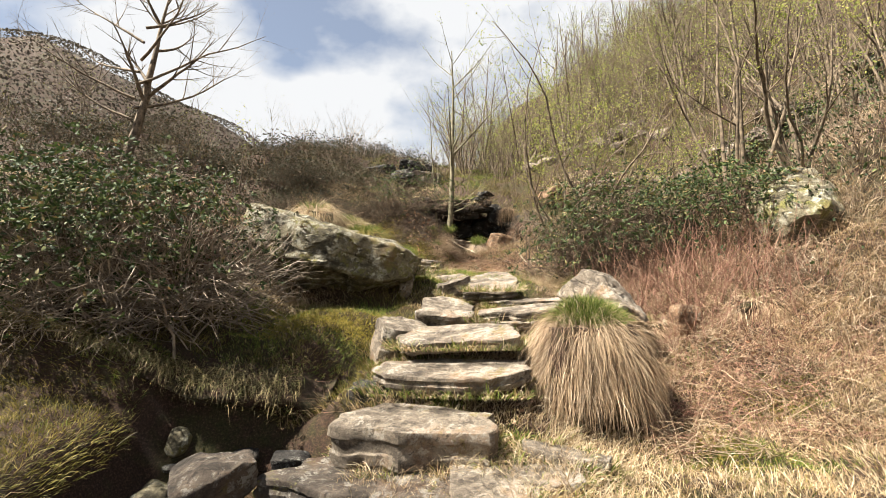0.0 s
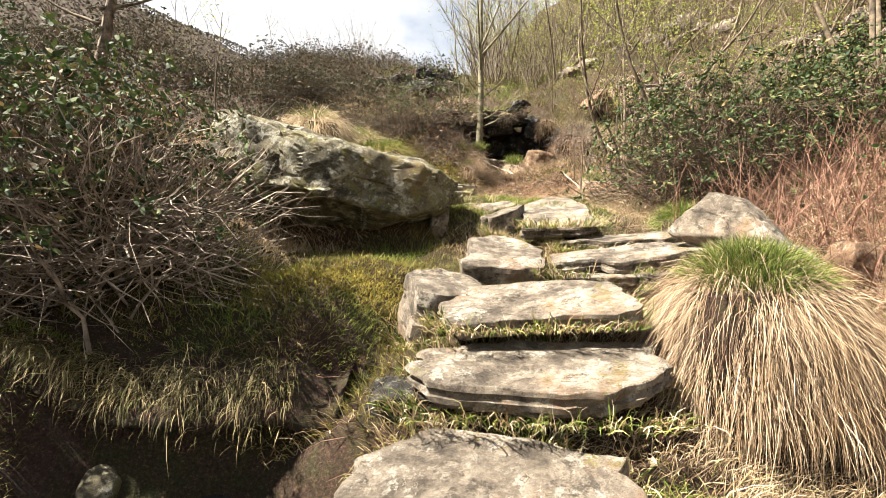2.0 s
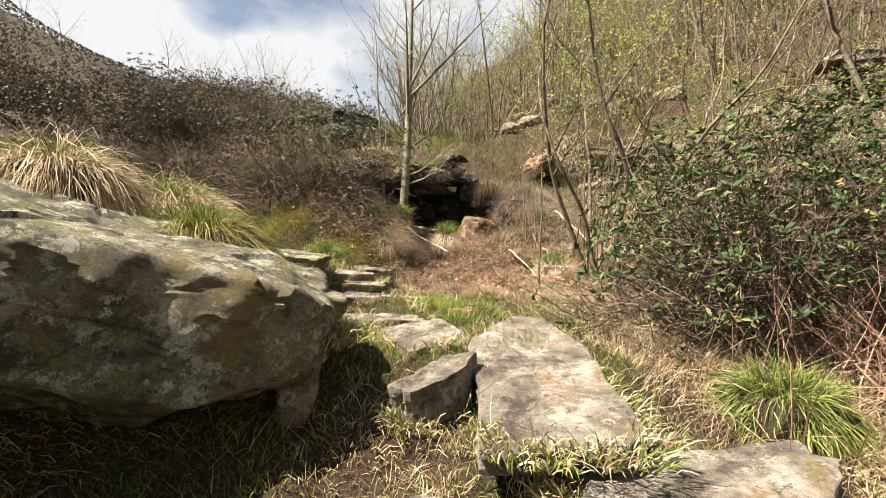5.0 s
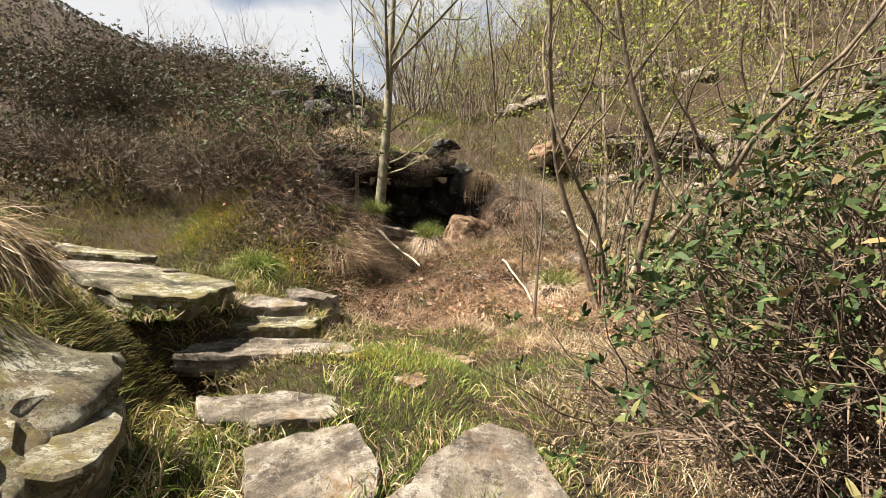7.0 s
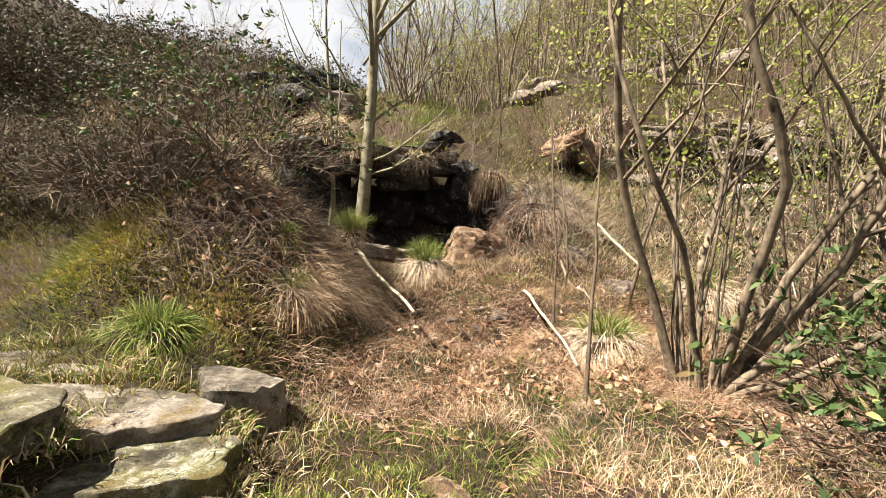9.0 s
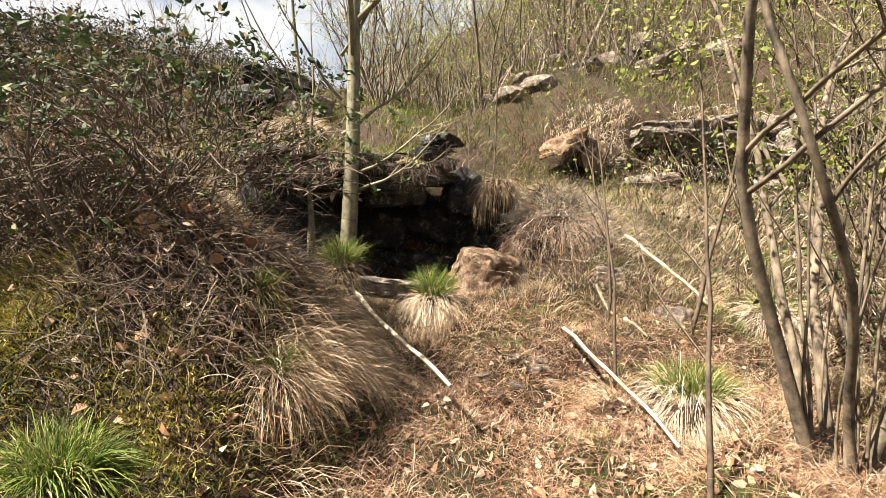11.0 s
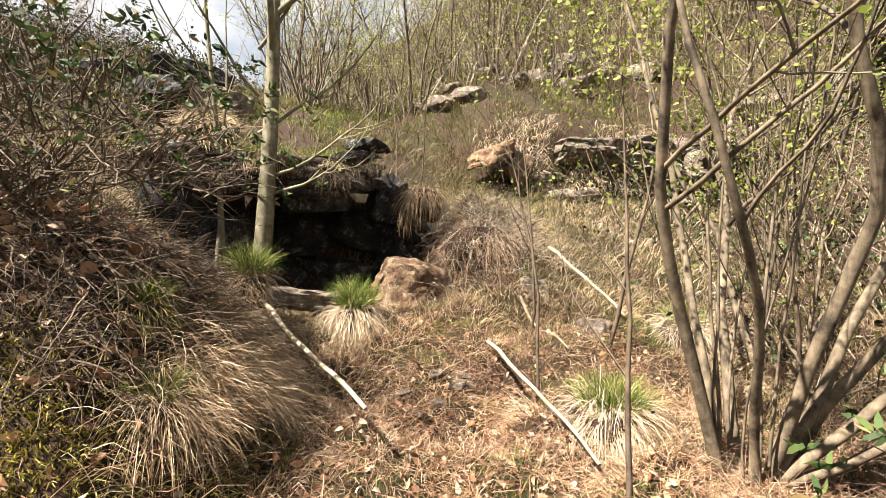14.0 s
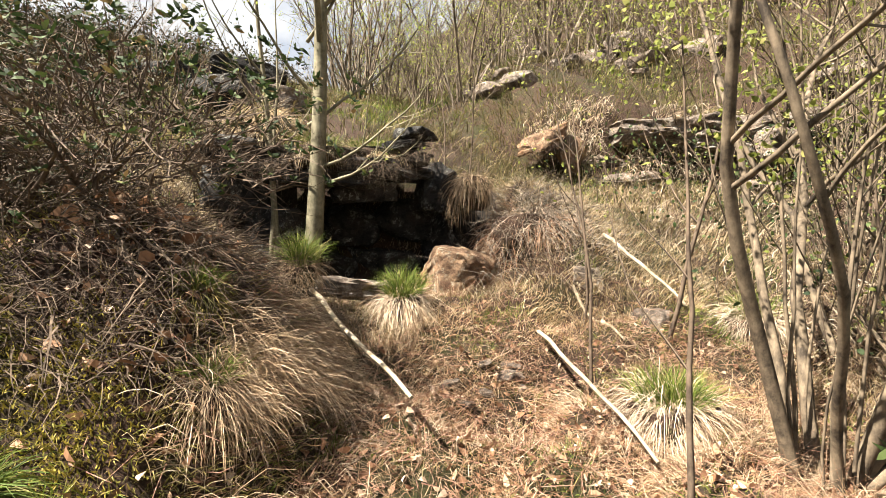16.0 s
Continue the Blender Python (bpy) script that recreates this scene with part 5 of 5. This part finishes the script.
# brushwood on the wooded slope
n = 7000
x, y = scatter(n, 1.5, 24, 17.5, 40)
s = (value_noise(x * 0.6, y * 0.6, 97) > 0.4) & ~((x > 3.2) & (x < 11) & (y < 19.6))
x, y = x[s], y[s]
p = on_ground(x, y, 0)
v, f, ends = sprig_arrays(p, np.array((0, 0, 1.0)) + rng.normal(0, 0.55, p.shape), 1.4, 0.0075, 0.24, 5)
stuff("brushwood", arrays_mesh("brushwood", v, f, M_BARK), "thin bare brushwood on the wooded slope", "brushwood")
q = np.repeat(ends, 3, 0)
q = q + rng.normal(0, 0.2, q.shape) - np.array((0, 0, 0.15))
v, f = leaf_arrays(q, rng.normal(size=q.shape), 0.055, 0.03)
stuff("new_leaves", arrays_mesh("new_leaves", v, f, M_BUD), "first yellow-green leaves of the brushwood", "leaves")
x, y = scatter(2600, 4.2, 14, 6.5, 17)
p = on_ground(x, y, 0)
v, f, ends = sprig_arrays(p, np.array((-0.2, -0.1, 1.0)) + rng.normal(0, 0.4, p.shape), 0.8, 0.006, 0.2, 4)
q = np.repeat(ends, 4, 0) + rng.normal(0, 0.1, (len(ends) * 4, 3))
lv, lf = leaf_arrays(q, rng.normal(size=q.shape), 0.06, 0.035)
stuff("slope_leaves", arrays_mesh("slope_leaves", lv, lf, M_EVERGREEN), "scattered evergreen leaves on the side slope", "leaves")
stuff("brushwood", arrays_mesh("brushwood", v, f, M_TWIG), "brown brushwood on the side slope", "brushwood")
# slender stems in first leaf behind the hollow and up the slope
n = 420
x, y = rng.uniform(-0.5, 15, n), 19.6 + 15 * rng.uniform(0, 1, n) ** 1.3
s = (x > np.interp(y, (18, 22, 30), (1.6, 1.0, 1.0))) & (y > np.interp(x, (3.5, 8, 12, 16), (20.0, 19.6, 18.4, 16.5)))
p = on_ground(x[s], y[s], -0.05)
v, f, _ = sprig_arrays(p, np.array((-0.05, -0.05, 1.0)) + rng.normal(0, 0.28, p.shape), 3.4, 0.016, 0.12, 8)
stuff("brushwood", arrays_mesh("brushwood", v, f, M_GREYTWIG), "slender grey stems of the young wood", "brushwood")
joint = np.repeat(v.reshape(-1, 8, 3, 3).mean(2)[:, 2:].reshape(-1, 3), 3, 0)
v, f, ends = sprig_arrays(joint, np.array((0, 0, 0.6)) + rng.normal(0, 0.7, joint.shape), 0.75, 0.0055, 0.22, 4)
stuff("brushwood", arrays_mesh("brushwood", v, f, M_TWIG), "fine side twigs of the young wood", "brushwood")
q = np.repeat(ends, 3, 0)
q = q + rng.normal(0, 0.13, q.shape)
v, f = leaf_arrays(q, rng.normal(size=q.shape), 0.06, 0.036)
stuff("new_leaves", arrays_mesh("new_leaves", v, f, M_BUD), "first yellow-green leaves of the young wood", "leaves")
# twigs and roots on the mound's flank
n = 2600
y = rng.uniform(12.25, 14.2, n)
x = np.interp(y, (12.2, 13.0, 14.2), (-0.95, -0.55, -0.35)) + rng.normal(0.0, 0.42, n)
p = on_ground(x, y, 0.03)
v, f, _ = sprig_arrays(p, np.array((0.6, -0.5, 0.1)) + rng.normal(0, 0.75, p.shape) * (1, 1, 0.5), 0.42, 0.003, 0.3, 5, (0, 0, -0.16))
stuff("twig_litter", arrays_mesh("twig_litter", v, f, M_TWIG), "dead twigs hanging on the mound's flank", "twigs")
n = 150
x, y = rng.normal(-0.6, 0.42, n), rng.uniform(12.3, 14.0, n)
p = on_ground(x, y, 0.05)
v, f, _ = sprig_arrays(p, np.array((0.6, -0.5, 0.12)) + rng.normal(0, 0.6, p.shape) * (1, 1, 0.3), 0.5, 0.006, 0.2, 6, (0, 0, -0.2))
stuff("fallen_twigs", arrays_mesh("fallen_twigs", v, f, M_TWIG), "grey dead branches lying over the mound", "twigs")
x, y = rng.normal(-0.5, 0.42, 150), rng.normal(13.05, 0.45, 150)
p = on_ground(x, y, 0.09)
v, f = leaf_arrays(p, rng.normal(size=p.shape) * (1, 1, 0.4), 0.10, 0.06, 0.5)
stuff("caught_leaves", arrays_mesh("caught_leaves", v, f, M_LITTER), "large pale dead leaves caught on the mound's twigs", "leaves")
n = 1400
x, y = rng.normal(2.85, 0.4, n), rng.normal(15.2, 0.3, n)
p = np.stack([x, y, np.maximum(height(x, y), 3.05 + 0.75 * np.sqrt(np.clip(1 - ((x - 2.8) / 0.8) ** 2 - ((y - 15.45) / 0.8) ** 2, 0, 1)))], -1)
v, f, _ = sprig_arrays(p, np.array((0, -0.7, 0.2)) + rng.normal(0, 0.6, p.shape), 0.45, 0.004, 0.25, 5, (0, 0, -0.25))
stuff("twig_litter", arrays_mesh("twig_litter", v, f, M_GREYTWIG), "matted dead twigs hanging beside the hollow", "twigs")
# scrub on the distant mountain
x, y = scatter(45000, -190, -20, 60, 170)
p = on_ground(x, y, 0.3)
v, f = leaf_arrays(p, rng.normal(size=p.shape) * (1, 1, 0.5) + np.array((0, 0, 0.7)), 0.55, 0.45)
stuff("far_scrub", arrays_mesh("far_scrub", v, f, M_FARSCRUB), "brown scrub covering the distant mountain", "scrub")


# ---- trees ----
def tree(name, at, wood, bark, label, buds=None):
    root = new(name)
    root.location = at
    for w in wood if isinstance(wood, list) else [wood]:
        part("stem", w.mesh("stem", bark), root)
    if buds:
        tagged(part("foliage", buds, root, "yellow-green opening buds"), kind="stuff")
    return tagged(root, label, "tree")


def base_at(x, y, sink=0.05):
    return (x, y, float(height(x, y)) - sink)


# young tree at the mouth of the hollow
w = Wood(2, 0.05, 0.06)
w.bend = 0.025
w.grow((0, 0, 0), (0.13, -0.10, 1), 6.4, 0.105, 2, (9, 5), 11, 0.85)
w.bend = 0.05
w.grow((-0.30, 0.1, 0), (-0.03, 0, 1), 4.6, 0.04, 2, (6, 4), 9, 0.85)
w.grow((-0.40, 0.0, 0), (0.03, 0, 1), 3.4, 0.03, 1, (6,), 8, 0.85)
w.bend, w.rise = 0.10, 0.14
for z, d, L in ((1.05, (1.0, -0.35, -0.30), 1.5), (1.2, (1.0, -0.6, 0.1), 1.7), (1.7, (0.9, -0.2, 0.45), 1.9), (2.1, (-0.8, -0.5, 0.5), 1.2), (2.6, (0.7, -0.5, 0.7), 1.4)):
    w.grow((0.02, 0, z), d, L, 0.022, 1, (7,), 8)
tree("young_tree", base_at(0.12, 15.3, -0.32), w, M_BIRCH, "slim young tree with smooth olive bark beside the hollow", bud_mesh(w, M_BUD, 1, 0.035))

# many-stemmed hazels beside the path: every stem by itself
def hazel(at, stems, label, seed):
    made, tips = [], Wood(seed)
    for k, (a, lean, tall, thick) in enumerate(stems):
        w = Wood(seed + k, 0.12 if thick > 0.02 else 0.06, 0.05)
        w.grow((0.13 * math.cos(a), 0.12 * math.sin(a), 0), (lean * math.cos(a), lean * math.sin(a), 1), tall, thick, 2, (7, 4), 15, 0.82)
        tips.ends += w.ends
        made.append(w)
    return tree("hazel_bush", at, made, M_BARK, label, bud_mesh(tips, M_BUD, 1, 0.05))


HAZEL = [(2.75, 0.30, 5.9, 0.042), (-0.33, 0.06, 6.7, 0.044), (-0.33, 0.38, 5.6, 0.04), (-0.2, 0.85, 5.1, 0.044), (-0.45, 1.2, 4.6, 0.04), (-0.55, 2.2, 3.6, 0.036), (0.1, 2.6, 3.3, 0.03),
         (0.9, 0.3, 5.9, 0.042), (1.8, 0.25, 5.6, 0.036), (-1.7, 0.18, 5.1, 0.03)]
HAZEL += [(k * 1.3, 0.05 + 0.03 * (k % 4), 3.4 + 0.35 * (k % 5), 0.009 + 0.003 * (k % 3)) for k in range(9)]
hazel(base_at(3.08, 12.02), HAZEL, "many-stemmed hazel bush with opening yellow-green leaves", 300)
hazel(base_at(4.6, 12.9), [(k * 1.25 - 1.2, 0.3 + 0.35 * (k % 3) / 2, 3.4 + 0.9 * (k % 3), 0.024 + 0.008 * (k % 3)) for k in range(3)], "spreading hazel bush with crooked stems on the slope", 330)

hazel(base_at(6.9, 9.0), [(3.0, 0.75, 4.2, 0.05), (2.6, 0.55, 4.6, 0.045), (3.5, 0.6, 3.8, 0.035), (1.2, 0.3, 4.4, 0.05), (-1.9, 0.5, 3.6, 0.035), (4.0, 0.9, 3.8, 0.03)], "leaning hazel bush on the side slope", 360)

# thin saplings near the path
for n, (x, y, tall, seed) in enumerate(((2.25, 13.1, 3.0, 11), (2.1, 11.9, 2.6, 12), (3.3, 13.6, 3.4, 13), (2.7, 14.0, 2.4, 14), (4.4, 12.6, 3.6, 15), (1.95, 16.7, 2.4, 16), (2.5, 17.2, 3.4, 17), (-3.85, 8.9, 1.9, 18))):
    w = Wood(seed, 0.07, 0.08)
    w.grow((0, 0, 0), (0.05, -0.03, 1), tall, 0.016 + 0.004 * (n % 3), 2, (6, 3), 9, 0.8)
    tree("sapling", base_at(x, y), w, M_TWIG, "thin bare sapling with a few new leaves", bud_mesh(w, M_BUD, 1, 0.035))

# tall bare tree on the bank
w = Wood(21, 0.07, 0.05)
w.grow((0, 0, 0), (0.10, 0, 1), 6.4, 0.17, 3, (12, 7, 4), 11, 0.85)
w.bend, w.rise = 0.09, 0.04
for k, (z, tall) in enumerate(((1.5, 3.4), (1.9, 4.2), (2.2, 3.8), (2.7, 4.4), (3.1, 3.9), (3.5, 3.6), (4.1, 3.2), (4.6, 2.6))):
    w.grow((0.1 * z, 0, z), (1.0 if k % 2 else -1.0, 0.5 * math.sin(k * 2.1), 0.42), tall, 0.05, 2, (9, 5), 9, 0.85)
tree("bare_tree", base_at(-10.2, 15.0), w, M_BARK, "tall bare tree with spreading branches against the sky")

# woods on the slopes: a few kinds, repeated
kinds = []
for n, (stems, tall, thick) in enumerate(((5, 4.4, 0.035), (4, 5.6, 0.045), (7, 3.6, 0.028), (3, 6.4, 0.055))):
    w = Wood(40 + n, 0.10, 0.07)
    for k in range(stems):
        a = k * 2.4 + n
        w.grow((0.2 * math.cos(a), 0.2 * math.sin(a), 0), (0.32 * math.cos(a), 0.32 * math.sin(a), 1), tall * (0.75 + 0.25 * (k % 2)), thick, 2, (6, 3), 6, 0.8)
    kinds.append(tree("woodland_tree", (0, 0, 0), w, M_BARK, "bare woodland tree in first yellow-green leaf on the slope", bud_mesh(w, M_BUD, 1, 0.06, 0.08)))
spots = random.Random(4)
woods = []
while len(woods) < 115:
    x, y = 0.5 + 17 * spots.random() ** 1.2, 19.5 + 20 * spots.random() ** 1.1
    if x < np.interp(y, (17, 20, 26, 34, 44), (1.6, 1.4, 0.4, 1.0, 3.0)) or (y < 21.0 and 1.0 < x < 10):
        continue
    woods.append((x, y))
while len(woods) < 141:
    woods.append((spots.uniform(5.2, 15), spots.uniform(8.5, 17.0)))
while len(woods) < 161:
    woods.append((spots.uniform(-26, -9), spots.uniform(17, 34)))
for n, (x, y) in enumerate(woods):
    kind = kinds[n % 4]
    m = pose(*base_at(x, y), 0, 0, spots.uniform(0, 360)) @ Matrix.Scale(spots.uniform(0.7, 1.15) * (0.7 if x < 0 else 1), 4)
    if n < 4:
        kind.matrix_world = m
    else:
        copied = copy_thing(kind, m)
        copied.matrix_basis = m
    tagged(kind, group="woodland trees")

# small bare bushes on the hill's skyline
w = Wood(61, 0.12, 0.06)
for k in range(9):
    a = k * 2.4
    w.grow((0.15 * math.cos(a), 0.15 * math.sin(a), 0), (0.5 * math.cos(a), 0.5 * math.sin(a), 1), 1.7 + 0.5 * (k % 3), 0.016, 2, (5, 3), 6, 0.8)
bush = tree("skyline_bush", (0, 0, 0), w, M_GREYTWIG, "small bare bush on the skyline of the hill")
tagged(bush, group="bushes on the skyline")
for n in range(22):
    x, y = spots.uniform(-13, 1), spots.uniform(23, 30)
    m = pose(*base_at(x, y), 0, 0, spots.uniform(0, 360)) @ Matrix.Scale(spots.uniform(0.5, 1.1), 4)
    if n == 0:
        bush.matrix_world = m
    else:
        copy_thing(bush, m).matrix_basis = m


# ---- loose sticks ----
def stick(points, radius, mat, label):
    w = Wood(71, 0, 0)
    w.tube(np.array(points), radius * np.linspace(1, 0.6, len(points)), 6)
    return tagged(new("stick", w.mesh("stick", mat)), label, "stick", "fallen sticks")


def lying(a, b, sag, n=9):
    t = np.linspace(0, 1, n)[:, None]
    p = np.array(a) * (1 - t) + np.array(b) * t
    p[:, 2] += sag * np.sin(t[:, 0] * math.pi) + 0.01 * np.sin(t[:, 0] * 17)
    p[:, 2] = np.maximum(p[:, 2], height(p[:, 0], p[:, 1]) + 0.03)
    p[:, 0] += 0.012 * np.sin(t[:, 0] * 11)
    return p


STICK = "bleached fallen stick lying on dead leaves"
stick(lying((0.2, 14.01, 3.0), (0.82, 12.54, 2.51), -0.03), 0.022, M_STICK, STICK)
stick(lying((2.15, 13.81, 2.58), (2.17, 12.22, 2.13), 0.02), 0.019, M_STICK, STICK)
stick(lying((2.78, 14.36, 2.75), (2.89, 13.61, 2.37), 0.02), 0.016, M_STICK, STICK)
stick(lying((3.4, 14.8, 3.45), (3.75, 13.9, 2.75), 0.02), 0.024, M_STICK, "grey fallen branch leaning on the bank")
stick(lying((-0.75, 12.75, 3.35), (-0.4, 12.45, 2.9), 0.02), 0.016, M_BARK, "grey twig caught in the mound's grass")

# the brook's still water
yy = np.linspace(3.2, 5.6, 30)
cx = np.interp(yy, (2, 3.6, 4.6, 5.6, 6.4), (-1.9, -2.0, -1.6, -.95, -.75))
zz = np.interp(yy, (3.2, 4.2, 5.0, 5.6), (-.34, -.24, .02, .3))
wv = np.concatenate([np.stack([cx - .28, yy, zz], -1), np.stack([cx + .28, yy, zz], -1)])
wf = np.array([(i, i + 30, i + 31, i + 1) for i in range(29)])
tagged(new("brook", arrays_mesh("brook", wv, wf, M_WATER)), "shallow dark brook water under the bank", "water", kind="structure")
